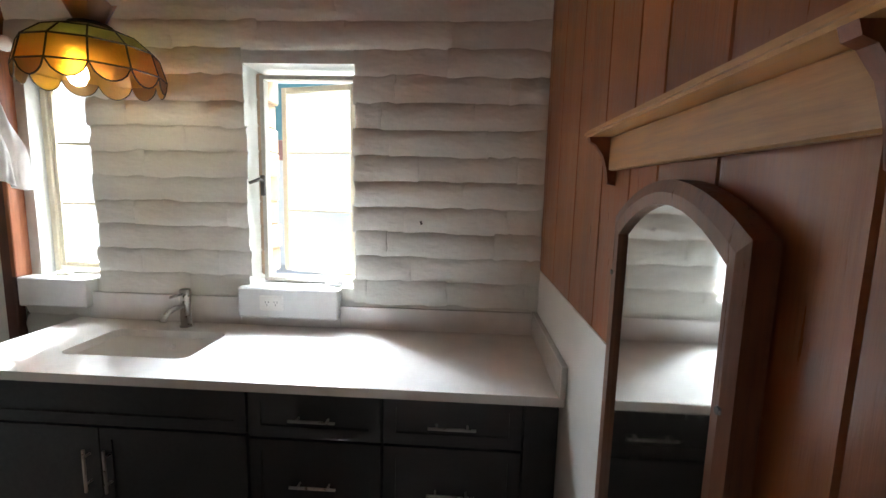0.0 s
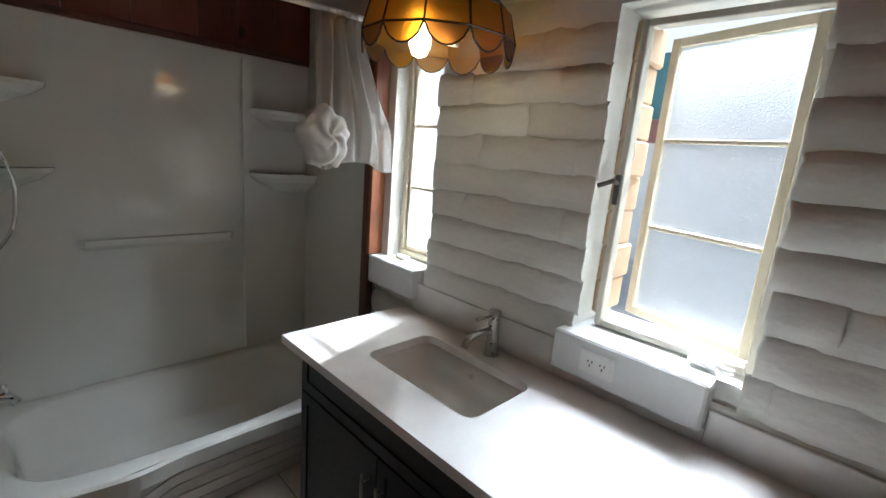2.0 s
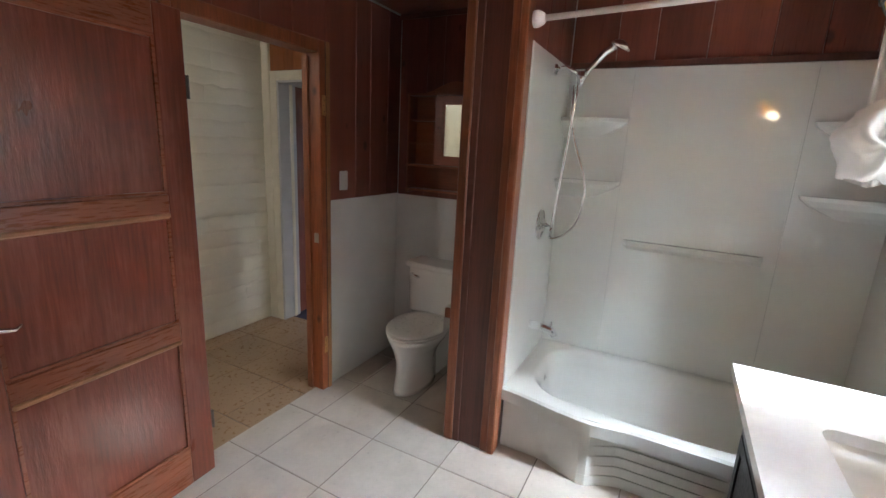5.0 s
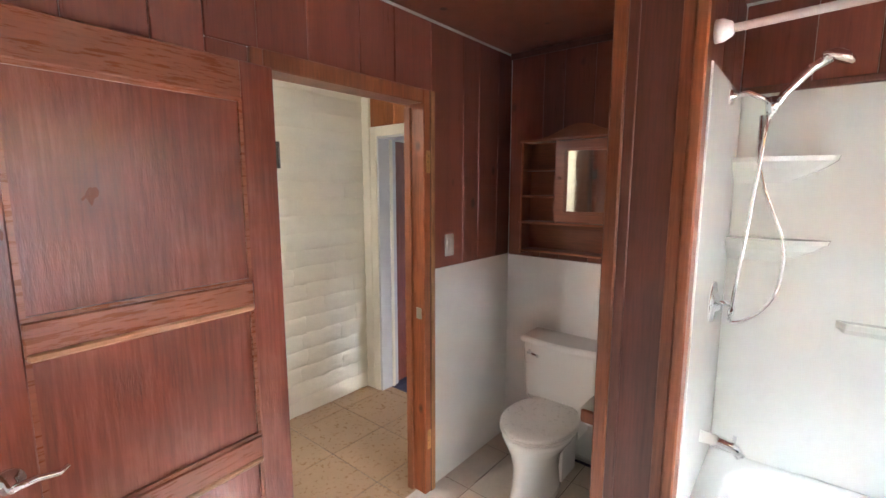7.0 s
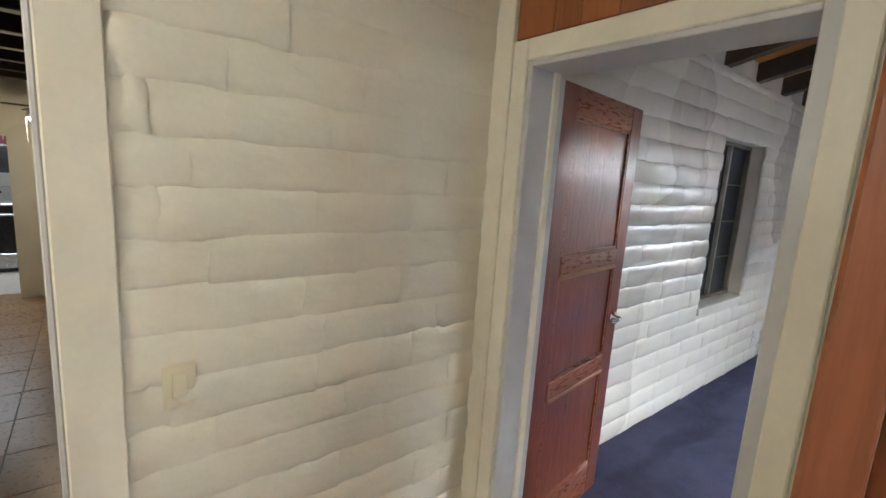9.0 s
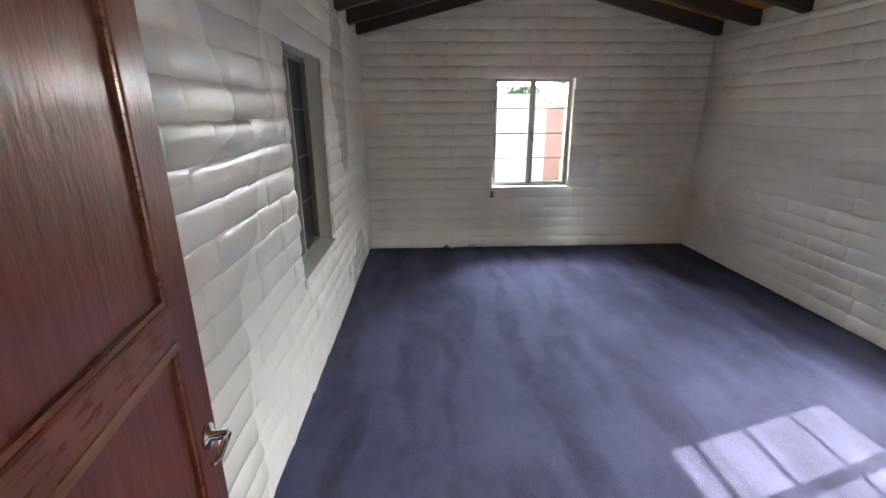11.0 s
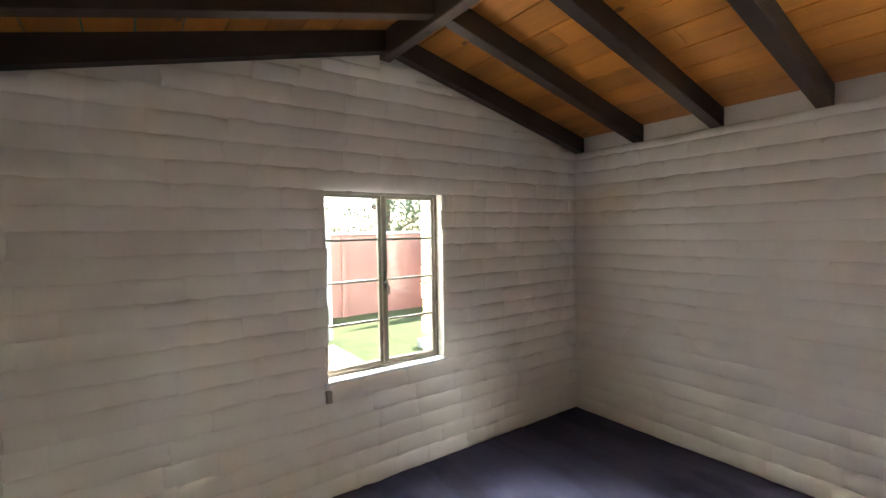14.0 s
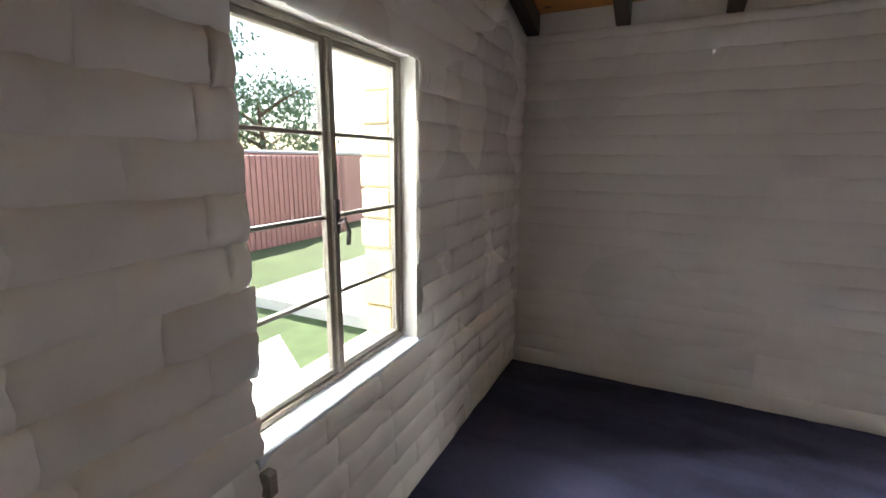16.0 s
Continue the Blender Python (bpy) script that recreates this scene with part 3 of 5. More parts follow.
KB = -9.45
for x0, x1, nm, z0, z1, mat in ((-0.36, 0.29, "base", 0, 0.86, ESPRESSO), (-0.36, 0.29, "upper", 1.35, 2.1, ESPRESSO), (-0.79, -0.37, "over_range", 1.70, 2.1, CHERRY)):
    dep = 0.58 if nm == "base" else 0.32
    c = thing("kitchen_cabinet", ((x0 + x1) / 2, KB + dep / 2, z0), "espresso brown kitchen cabinet with steel bar handles" if mat is ESPRESSO else "cherry red cabinet above the microwave", "cabinet")
    part("body", box(x0, x1, KB, KB + dep, z0 + (0.08 if nm == "base" else 0), z1, 0.002), mat, c)
    xm = (x0 + x1) / 2
    if nm == "base":
        part("drawer", box(x0 + 0.01, x1 - 0.01, KB + dep, KB + dep + 0.018, 0.70, 0.85, 0.002), mat, c)
        part("handle", tube([(xm - 0.1, KB + dep + 0.04, 0.78), (xm + 0.1, KB + dep + 0.04, 0.78)], 0.006), NICKEL, c)
        part("toe_kick", box(x0, x1, KB, KB + dep - 0.05, 0, 0.08), BLACK, c)
    top = 0.69 if nm == "base" else z1 - 0.01
    for a, e, hx in ((x0 + 0.01, xm - 0.002, xm - 0.04), (xm + 0.002, x1 - 0.01, xm + 0.04)):
        d = shaker("door", a, e, KB + dep + 0.019, z0 + (0.09 if nm == "base" else 0.01), top, mat, c, d=-0.019, inset=0.006)
        hz = top - 0.06 if nm == "base" else z0 + 0.06
        part("handle", tube([(hx, KB + dep + 0.045, hz), (hx, KB + dep + 0.045, hz + (-0.16 if nm == "base" else 0.16))], 0.006), NICKEL, d)
single("kitchen_worktop", box(-0.37, 0.30, KB, KB + 0.62, 0.862, 0.90, 0.004), QUARTZ, "white kitchen worktop beside the range", "worktop")
c = thing("kitchen_range", (-0.73, KB + 0.3, 0), "stainless steel and black electric range", "range")
part("body", box(-1.09, -0.38, KB, KB + 0.60, 0.02, 0.90, 0.004), BLACK, c)
part("oven_door", box(-1.08, -0.39, KB + 0.60, KB + 0.63, 0.28, 0.80, 0.006), BLACK, c)
part("drawer", box(-1.08, -0.39, KB + 0.60, KB + 0.63, 0.06, 0.26, 0.006), STAINLESS, c)
part("handle", tube([(-1.04, KB + 0.66, 0.78), (-0.43, KB + 0.66, 0.78)], 0.012), STAINLESS, c)
part("cooktop", box(-1.09, -0.38, KB, KB + 0.63, 0.90, 0.925, 0.004), STAINLESS, c)
part("backguard", box(-1.09, -0.38, KB, KB + 0.07, 0.925, 1.12, 0.006), STAINLESS, c)
for kx in (-0.44, -0.50, -0.69, -0.79):
    part("knob", lathe([(0.022, 0), (0.02, 0.02)], (kx, KB + 0.07, 1.04), 12, m=Matrix.Rotation(radians(-90), 4, "X")), BLACK, c)
c = thing("microwave_oven", (-0.73, KB + 0.18, 1.32), "black over-range microwave under the cherry cabinet", "microwave")
part("body", box(-1.09, -0.38, KB, KB + 0.36, 1.32, 1.695, 0.006), BLACK, c)
part("door", box(-1.08, -0.49, KB + 0.36, KB + 0.375, 1.36, 1.67, 0.004), BLACK, c)
part("trim", box(-1.09, -0.38, KB + 0.36, KB + 0.372, 1.672, 1.692, 0.002), STAINLESS, c)
single("wall_outlet", box(-1.75, -1.66, LS + 0.002, LS + 0.008, 0.36, 0.44, 0.002), IVORY, "ivory outlet plate on the living room wall", "outlet")


# ---- windows ----
def bar(parent, name, mat, x0, x1, y0, y1, z0, z1, m=None, bevel=0.003, label=""):
    return part(name, box(x0, x1, y0, y1, z0, z1, bevel, m=m), mat, parent, label)


def sash(parent, u0, u1, z0, z1, rows, mat, pane_mat, w, m, t=0.03, depth=0.028):
    """One steel sash in the plane y=w (before m turns it): stiles, rails, muntins and panes."""
    bar(parent, "stile", mat, u0, u0 + t, w - depth / 2, w + depth / 2, z0, z1, m)
    bar(parent, "stile", mat, u1 - t, u1, w - depth / 2, w + depth / 2, z0, z1, m)
    bar(parent, "rail", mat, u0 + t, u1 - t, w - depth / 2, w + depth / 2, z1 - t, z1, m)
    bar(parent, "rail", mat, u0 + t, u1 - t, w - depth / 2, w + depth / 2, z0, z0 + t, m)
    h = (z1 - z0 - 2 * t) / rows
    for k in range(rows):
        a = z0 + t + k * h
        if k:
            bar(parent, "muntin", mat, u0 + t, u1 - t, w - 0.011, w + 0.011, a - 0.008, a + 0.008, m)
        p = part("pane", box(u0 + t, u1 - t, w - 0.002, w + 0.002, a + (0.007 if k else 0), a + h - (0.007 if k < rows - 1 else 0), m=m), pane_mat, parent)
        p.visible_shadow = False


def frame_bars(parent, u0, u1, z0, z1, mat, w, m, t=0.022, d=0.05):
    for n, a, b_, c, e in (("frame_side", u0, u0 + t, z0, z1), ("frame_side", u1 - t, u1, z0, z1), ("frame_head", u0 + t, u1 - t, z1 - t, z1), ("frame_bottom", u0 + t, u1 - t, z0, z0 + t)):
        bar(parent, n, mat, a, b_, w - d / 2, w + d / 2, c, e, m)


I4 = Matrix()
# bathroom window standing ajar, hinged on its east side
w = thing("window_1", (-0.65, 2.23, 1.1), "narrow steel casement window standing ajar, frosted panes", "window", kind="structure")
fw = 2.225
frame_bars(w, WIN_A[0] + 0.045, WIN_A[1] - 0.01, WIN_A[2] + 0.012, WIN_A[3] - 0.035, STEEL, fw, I4)
hinge = WIN_A[1] - 0.035
swing = Matrix.Translation((hinge, fw + 0.03, 0)) @ Matrix.Rotation(radians(-16), 4, "Z") @ Matrix.Translation((-hinge, -fw - 0.03, 0))
sash(w, WIN_A[0] + 0.07, hinge, WIN_A[2] + 0.04, WIN_A[3] - 0.06, 3, SASH_CREAM, FROST, fw + 0.03, swing)
part("lever_handle", tube([(-0.865, 2.19, 1.60), (-0.865, 2.15, 1.61), (-0.88, 2.135, 1.60), (-0.905, 2.13, 1.59)], 0.008), LEVER, w, "dark metal casement lever")
part("lever_plate", box(-0.875, -0.855, 2.18, 2.20, 1.53, 1.63, 0.003), LEVER, w)
part("operator", box(-0.55, -0.47, 2.15, 2.19, 1.104, 1.125, 0.006), PLASTIC, w, "white painted window operator")
part("operator_arm", tube([(-0.49, 2.17, 1.125), (-0.45, 2.15, 1.118), (-0.43, 2.16, 1.116)], 0.009), PLASTIC, w)
# the second bathroom window
w = thing("window_2", (-1.83, 2.23, 1.1), "narrow steel casement window with frosted panes beside the tub", "window", kind="structure")
frame_bars(w, WIN_B[0] + 0.006, WIN_B[1] - 0.006, WIN_B[2] + 0.012, WIN_B[3] - 0.02, SASH_CREAM, fw, I4, 0.03)
sash(w, WIN_B[0] + 0.036, WIN_B[1] - 0.036, WIN_B[2] + 0.042, WIN_B[3] - 0.05, 3, SASH_CREAM, FROST, fw, I4, 0.024)
part("operator", box(-1.93, -1.86, 2.13, 2.17, 1.104, 1.125, 0.006), SASH_CREAM, w)

# blocks that form the painted sills of the bathroom windows
for x0, x1, z0, z1, nm in ((-0.945, -0.46, 0.95, 1.095, 1), (-2.06, -1.71, 0.96, 1.105, 2)):
    b = box(x0, x1, 2.055, 2.30, z0, z1, 0.007)
    structure("window_sill_%d" % nm, b, PLASTER, "thick white painted block window sill", "sill")


def pair_window(name, place, w0, u0, u1, z0, z1, m, label, pane, steel=STEEL_DARK):
    w = thing(name, place, label, "window", kind="structure")
    frame_bars(w, u0 + 0.004, u1 - 0.004, z0 + 0.012, z1 - 0.004, steel, w0, m, 0.024)
    um = (u0 + u1) / 2
    sash(w, u0 + 0.028, um - 0.012, z0 + 0.036, z1 - 0.028, 4, steel, pane, w0, m, 0.024)
    sash(w, um + 0.012, u1 - 0.028, z0 + 0.036, z1 - 0.028, 4, steel, pane, w0, m, 0.024)
    bar(w, "mullion", steel, um - 0.012, um + 0.012, w0 - 0.028, w0 + 0.026, z0 + 0.036, z1 - 0.028, m)
    zc = (z0 + z1) / 2
    b = tube([(um, w0 - 0.03, zc - 0.02), (um, w0 - 0.07, zc), (um + 0.015, w0 - 0.075, zc - 0.05), (um + 0.02, w0 - 0.065, zc - 0.1)], 0.009)
    box(um - 0.012, um + 0.012, w0 - 0.04, w0 - 0.028, zc - 0.06, zc + 0.07, 0.003, b)
    bmesh.ops.transform(b, matrix=m, verts=b.verts)
    part("latch", b, LEVER, w, "worn dark window latch")
    return w


TURN_W = Matrix.Rotation(radians(90), 4, "Z")     # local -y faces +x: local x is world y
pair_window("window_3", (BX - 0.11, 0, 0.8), -BX + 0.11, WIN_W[0], WIN_W[1], WIN_W[2], WIN_W[3], TURN_W, "rusty steel casement pair with eight clear panes", CLEAR)
pair_window("window_4", (-4.8, BN + 0.11, 0.83), BN + 0.11, WIN_N[0], WIN_N[1], WIN_N[2], WIN_N[3], I4, "steel casement pair in the block wall, clear panes", CLEAR)
w = thing("window_5", (-5.66, BS - 0.14, 0.75), "narrow window with a dark insect screen", "window", kind="structure")
frame_bars(w, WIN_S[0] + 0.005, WIN_S[1] - 0.005, WIN_S[2] + 0.02, WIN_S[3] - 0.005, STEEL_DARK, BS - 0.13, I4, 0.03)
part("screen", box(WIN_S[0] + 0.035, WIN_S[1] - 0.035, BS - 0.145, BS - 0.14, WIN_S[2] + 0.05, WIN_S[3] - 0.035), SCREEN, w)
um = (WIN_S[0] + WIN_S[1]) / 2
bar(w, "mullion", STEEL, um - 0.012, um + 0.012, BS - 0.135, BS - 0.10, WIN_S[2] + 0.05, WIN_S[3] - 0.035)
for k in range(1, 4):
    z = WIN_S[2] + 0.05 + k * 0.315
    bar(w, "muntin", STEEL_DARK, WIN_S[0] + 0.035, WIN_S[1] - 0.035, BS - 0.137, BS - 0.125, z - 0.005, z + 0.005)
structure("window_sill_3", box(BX - 0.22, BX + 0.012, WIN_W[0] - 0.02, WIN_W[1] + 0.015, WIN_W[2] - 0.035, WIN_W[2] + 0.012, 0.006), SHED_WHITE, "white painted window sill", "sill")
structure("window_sill_4", box(WIN_N[0] - 0.02, WIN_N[1] + 0.02, BN - 0.012, BN + 0.22, WIN_N[2] - 0.035, WIN_N[2] + 0.012, 0.006), SHED_WHITE, "white painted window sill", "sill")
structure("window_sill_5", box(WIN_S[0] - 0.02, WIN_S[1] + 0.02, BS - 0.2, BS + 0.02, WIN_S[2] - 0.04, WIN_S[2] + 0.015, 0.006), PAINT, "painted block window sill", "sill")
# black sheet added behind the screen to keep the window dark
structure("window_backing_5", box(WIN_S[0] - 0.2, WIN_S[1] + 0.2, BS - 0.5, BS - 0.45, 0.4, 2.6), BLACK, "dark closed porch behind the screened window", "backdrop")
single("sill_bracket", box(BX - 0.01, BX + 0.045, WIN_W[0] - 0.02, WIN_W[0] + 0.02, 0.66, 0.742, 0.006), STEEL_DARK, "small rusty bracket under the window sill", "bracket")


# ---- doors ----
def panel_door(name, hinge_at, angle, width, label, h=2.03):
    """A three-panel door built along +x from its hinge, turned by angle about z; its face looks to +y."""
    d = thing(name, (hinge_at[0], hinge_at[1], 0.012), label, "door", kind="structure")
    m = Matrix.Translation((hinge_at[0], hinge_at[1], 0)) @ Matrix.Rotation(radians(angle), 4, "Z")
    t = 0.02
    top = h - 0.115
    part("hinge_stile", box(0, 0.115, -t, t, 0.012, h, 0.004, m=m), DOOR_WOOD, d)
    part("lock_stile", box(width - 0.115, width, -t, t, 0.012, h, 0.004, m=m), DOOR_WOOD, d)
    for z0, z1, proud in ((top, h, 0), (1.27, 1.36, 0.004), (0.72, 0.81, 0.004), (0.012, 0.20, 0)):
        b = box(0.115, width - 0.115, -t - proud, t + proud, z0, z1, 0.004)
        if proud:
            part("lip", box(0.118, width - 0.118, -t - 0.012, t + 0.012, z0 - 0.006, z0 + 0.014, 0.005, m=m), LIP_WOOD, d, "bare worn lip under the rail")
        bmesh.ops.transform(b, matrix=m, verts=b.verts)
        part("rail", b, DOOR_RAIL, d)
    for z0, z1 in ((1.36, top), (0.81, 1.27), (0.20, 0.72)):
        part("panel", box(0.115, width - 0.115, -0.008, 0.008, z0, z1, m=m), DOOR_WOOD, d)
        for s in (1, -1):
            b = wall_mesh("y", s * 0.008, s * 0.017, 0.115, width - 0.115, z0, z1, [(0.127, width - 0.127, z0 + 0.012, z1 - 0.012)])
            bmesh.ops.transform(b, matrix=m, verts=b.verts)
            part("bead", b, DOOR_RAIL, d)
    for s in (1, -1):
        hx, dx = width - 0.06, -0.10
        b = lathe([(0.03, 0), (0.03, 0.008), (0.012, 0.012), (0.012, 0.045)], (hx, s * t, 1.0), 16, m=Matrix.Rotation(radians(-90 * s), 4, "X"))
        tube([(hx, s * (t + 0.045), 1.0), (hx + dx * 0.4, s * (t + 0.05), 1.005), (hx + dx * 0.8, s * (t + 0.048), 0.995), (hx + dx, s * (t + 0.045), 1.005)], 0.010, 10, b, r_end=0.006)
        bmesh.ops.transform(b, matrix=m, verts=b.verts)
        part("lever_handle", b, CHROME, d, "chrome lever handle", True)
    for z in (0.28, 1.78):
        b = box(-0.004, 0.003, -0.018, 0.020, z - 0.045, z + 0.045, 0.001)
        tube([(-0.004, 0.023, z - 0.045), (-0.004, 0.023, z + 0.045)], 0.005, 8, b)
        bmesh.ops.transform(b, matrix=m, verts=b.verts)
        part("hinge", b, LEVER, d, "dark steel butt hinge")
    return d


panel_door("door_1", (-1.175, -0.615), 4.0, 0.805, "red-brown varnished panel door standing wide open", 2.065)
panel_door("door_2", (-2.885, -1.795), 187.5, 0.76, "red-brown varnished panel door open into the bedroom")

# bathroom door lining
d = thing("door_frame_bath", (-1.6, -0.74, 0), "orange-brown bare wood door lining with old hinge marks", "door frame", kind="structure")
part("jamb", box(-2.075, -1.995, SY - 0.105, SY + 0.022, 0, 2.14, 0.004), JAMB_WOOD, d)
part("worn_edge", box(-2.074, -2.045, SY + 0.022, SY + 0.0255, 0, 2.138, 0.001), BARE_EDGE, d, "bare worn front edge")
# raised dark strip whose colour stands in for a groove's shade
part("groove", box(-2.044, -2.038, SY + 0.022, SY + 0.0235, 0, 2.138), TRIM_DARK, d)
part("stop", box(-1.995, -1.98, SY - 0.10, SY - 0.06, 0, 2.06, 0.002), TRIM_RED, d)
part("jamb", box(-1.185, -1.14, SY - 0.105, SY + 0.012, 0, 2.14, 0.003), TRIM_RED, d)
part("head", box(-1.995, -1.185, SY - 0.105, SY + 0.018, 2.075, 2.14, 0.004), TRIM_RED, d)
part("strike_plate", box(-1.996, -1.992, SY - 0.035, SY + 0.0, 0.99, 1.05, 0.001), NICKEL, d)
for hz in (1.74, 0.26):
    part("old_hinge_mark", box(-2.04, -2.012, SY + 0.021, SY + 0.0245, hz, hz + 0.11, 0.001), PINE_SHELF, d, "pale mortise of a lost hinge")
    for k in range(3):
        part("screw_hole", box(-2.03 + 0.008 * (k % 2), -2.026 + 0.008 * (k % 2), SY + 0.0242, SY + 0.025, hz + 0.02 + k * 0.03, hz + 0.026 + k * 0.03), SLOT, d)

# bedroom door lining and cream casing
d = thing("door_frame_bedroom", (-2.75, -1.4, 0), "grey painted jamb with cream casing at the bedroom doorway", "door frame", kind="structure")
for y0, y1 in ((-1.80, -1.765), (-1.005, -0.968)):
    part("jamb", box(BE - 0.014, HW + 0.012, y0, y1, 0, 2.07, 0.003), GREY_TRIM, d)
part("head", box(BE - 0.014, HW + 0.012, -1.765, -1.005, 2.035, 2.07, 0.003), GREY_TRIM, d)
part("casing", box(HW, HW + 0.022, -1.85, -1.782, 0, 2.125, 0.004), CREAM_TRIM, d)
part("casing", box(HW, HW + 0.022, -0.970, -0.905, 0, 2.125, 0.004), CREAM_TRIM, d)
part("casing", box(HW, HW + 0.022, -1.782, -0.970, 2.052, 2.125, 0.004), CREAM_TRIM, d)
for y0, y1 in ((-1.765, -1.753), (-1.017, -1.005)):
    part("stop", box(BE + 0.03, BE + 0.06, y0, y1, 0, 2.035, 0.002), CREAM_TRIM, d)

# living room opening casing
d = thing("opening_casing", (-1.04, HS, 0), "cream painted casing round the living room opening", "casing", kind="structure")
part("casing", box(-1.557, -1.445, HS - 0.014, HS + 0.018, 0, 2.15, 0.004), CREAM_TRIM, d)
part("casing", box(-0.618, -0.51, HS - 0.014, HS + 0.018, 0, 2.15, 0.004), CREAM_TRIM, d)
part("casing", box(-1.445, -0.618, HS - 0.014, HS + 0.018, 2.042, 2.15, 0.004), CREAM_TRIM, d)
part("jamb", box(-1.4425, -1.43, HS - 0.28, HS - 0.01, 0, 2.04, 0.003), GREY_TRIM, d)
part("head", box(-1.43, -0.62, HS - 0.28, HS - 0.01, 2.02, 2.04, 0.003), GREY_TRIM, d)
post_b = box(HW, HW + 0.026, HS, -1.851, 0, HALL_CEIL, 0.004)
for k in range(15):
    z = 0.12 + k * 0.155
    box(HW + 0.02, HW + 0.0275, -1.868 + 0.002 * math.sin(k * 3.3), -1.861, z, z + 0.06 + 0.02 * math.sin(k * 1.7), 0.002, post_b)
single("corner_post", post_b, CREAM_TRIM, "cream painted corner board in the hall, lumpy paint", "post")


def switch_plate(name, m, mat, label, toggles=1):
    """A plate in its own x-z plane facing -y."""
    s = thing(name, m.translation, label, "light switch")
    part("plate", box(-0.038 * (1 if toggles == 1 else 1.5), 0.038 * (1 if toggles == 1 else 1.5), -0.007, 0, -0.06, 0.06, 0.004, m=m, seg=2), mat, s)
    if toggles == 1:
        part("rocker", box(-0.017, 0.017, -0.012, -0.006, -0.034, 0.034, 0.003, m=m), mat, s)
    else:
        for dx in (-0.025, 0.025):
            part("toggle", box(dx - 0.006, dx + 0.006, -0.018, -0.006, -0.004, 0.014, 0.002, m=m), mat, s)
    return s


switch_plate("light_switch", pose(-2.21, SY + 0.006, 1.36, 0, 0, 180), PLASTIC, "white rocker light switch on the wood wall")
switch_plate("hall_switch", pose(-1.67, HS + 0.006, 1.09, 0, 0, 180), IVORY, "ivory rocker light switch on the block wall")


def outlet(m, label, wide=False):
    s = thing("wall_outlet", m.translation, label, "outlet")
    p = part("plate", box(-0.058 if wide else -0.037, 0.058 if wide else 0.037, -0.006, 0, -0.037 if wide else -0.058, 0.037 if wide else 0.058, 0.004, m=m, seg=2), PLASTIC, s)
    for k in (-0.021, 0.021):
        cx, cz = (k, 0) if wide else (0, k)
        for a, c in ((-0.007, 0.005), (0.007, 0.005), (0.0, -0.009)):
            part("slot", box(cx + a - 0.0016, cx + a + 0.0016, -0.0075, -0.005, cz + c - 0.004, cz + c + 0.004, m=m), SLOT, p)
    return s


outlet(pose(-0.775, 2.053, 1.025), "white duplex outlet set in the window sill block", True)
outlet(pose(-5.59, BN - 0.01, 0.34), "white outlet low on the bedroom wall")
outlet(pose(-6.66, BS + 0.01, 0.28, 0, 0, 180), "white outlet low on the bedroom wall")

# ---- bathroom things ----
# vanity: three cabinet units, one continuous top
VF = 1.525


def pull(parent, a, c):
    b = tube([a, c], 0.0055, 10)
    d = (Vector(c) - Vector(a)).normalized() * 0.03
    for p in (Vector(a) + d, Vector(c) - d):
        tube([p, p + Vector((0, 0.03, 0))], 0.004, 8, b)
    part("handle", b, NICKEL, parent, "brushed steel bar handle", True)


def cabinet(x0, x1, label, fronts):
    c = thing("vanity_cabinet", ((x0 + x1) / 2, 1.82, 0), label, "cabinet", "vanity units")
    part("body", box(x0 + 0.001, x1 - 0.001, VF + 0.02, NY + 0.006, 0.10, 0.862 if x0 > -1 else 0.70, 0.002), NAVY, c)
    if x0 < -1:
        part("front_rail", box(x0 + 0.001, x1 - 0.001, VF + 0.02, VF + 0.05, 0.70, 0.862), NAVY, c)
    part("toe_kick", box(x0 + 0.001, x1 - 0.001, VF + 0.08, NY, 0, 0.10), NAVY, c)
    for nm, a, e, z0, z1, h in fronts:
        f = shaker(nm, a, e, VF, z0, z1, NAVY, c, 0.045)
        if h == "bar":
            xm, zm = (a + e) / 2, (z0 + z1) / 2 - 0.01
            pull(f, (xm - 0.085, VF - 0.03, zm), (xm + 0.085, VF - 0.03, zm))
        elif h:
            pull(f, (h, VF - 0.03, 0.42), (h, VF - 0.03, 0.59))
    return c


c = cabinet(-1.74, -0.64, "black painted shaker sink cabinet with two doors", [("false_front", -1.735, -0.645, 0.675, 0.855, None), ("door", -1.735, -1.2175, 0.105, 0.665, -1.255), ("door", -1.2125, -0.645, 0.105, 0.665, -1.175)])
part("end_panel", wall_mesh("x", -1.752, -1.741, VF + 0.01, NY, 0.0, 0.862, [(VF + 0.06, NY - 0.05, 0.15, 0.80)]), NAVY, c)
cabinet(-0.64, -0.14, "black painted shaker drawer unit with bar handles", [("drawer", -0.635, -0.145, 0.665, 0.85, "bar"), ("drawer", -0.635, -0.145, 0.345, 0.655, "bar"), ("drawer", -0.635, -0.145, 0.105, 0.335, "bar")])
c = cabinet(-0.14, 0.487, "black painted shaker drawer unit beside the wall", [("drawer", -0.135, 0.36, 0.665, 0.85, "bar"), ("drawer", -0.135, 0.36, 0.345, 0.655, "bar"), ("drawer", -0.135, 0.36, 0.105, 0.335, "bar")])
part("filler", box(0.365, 0.486, VF + 0.004, VF + 0.019, 0.105, 0.85, 0.002), NAVY, c)

SINK = (-1.47, -0.94, 1.64, 1.96)


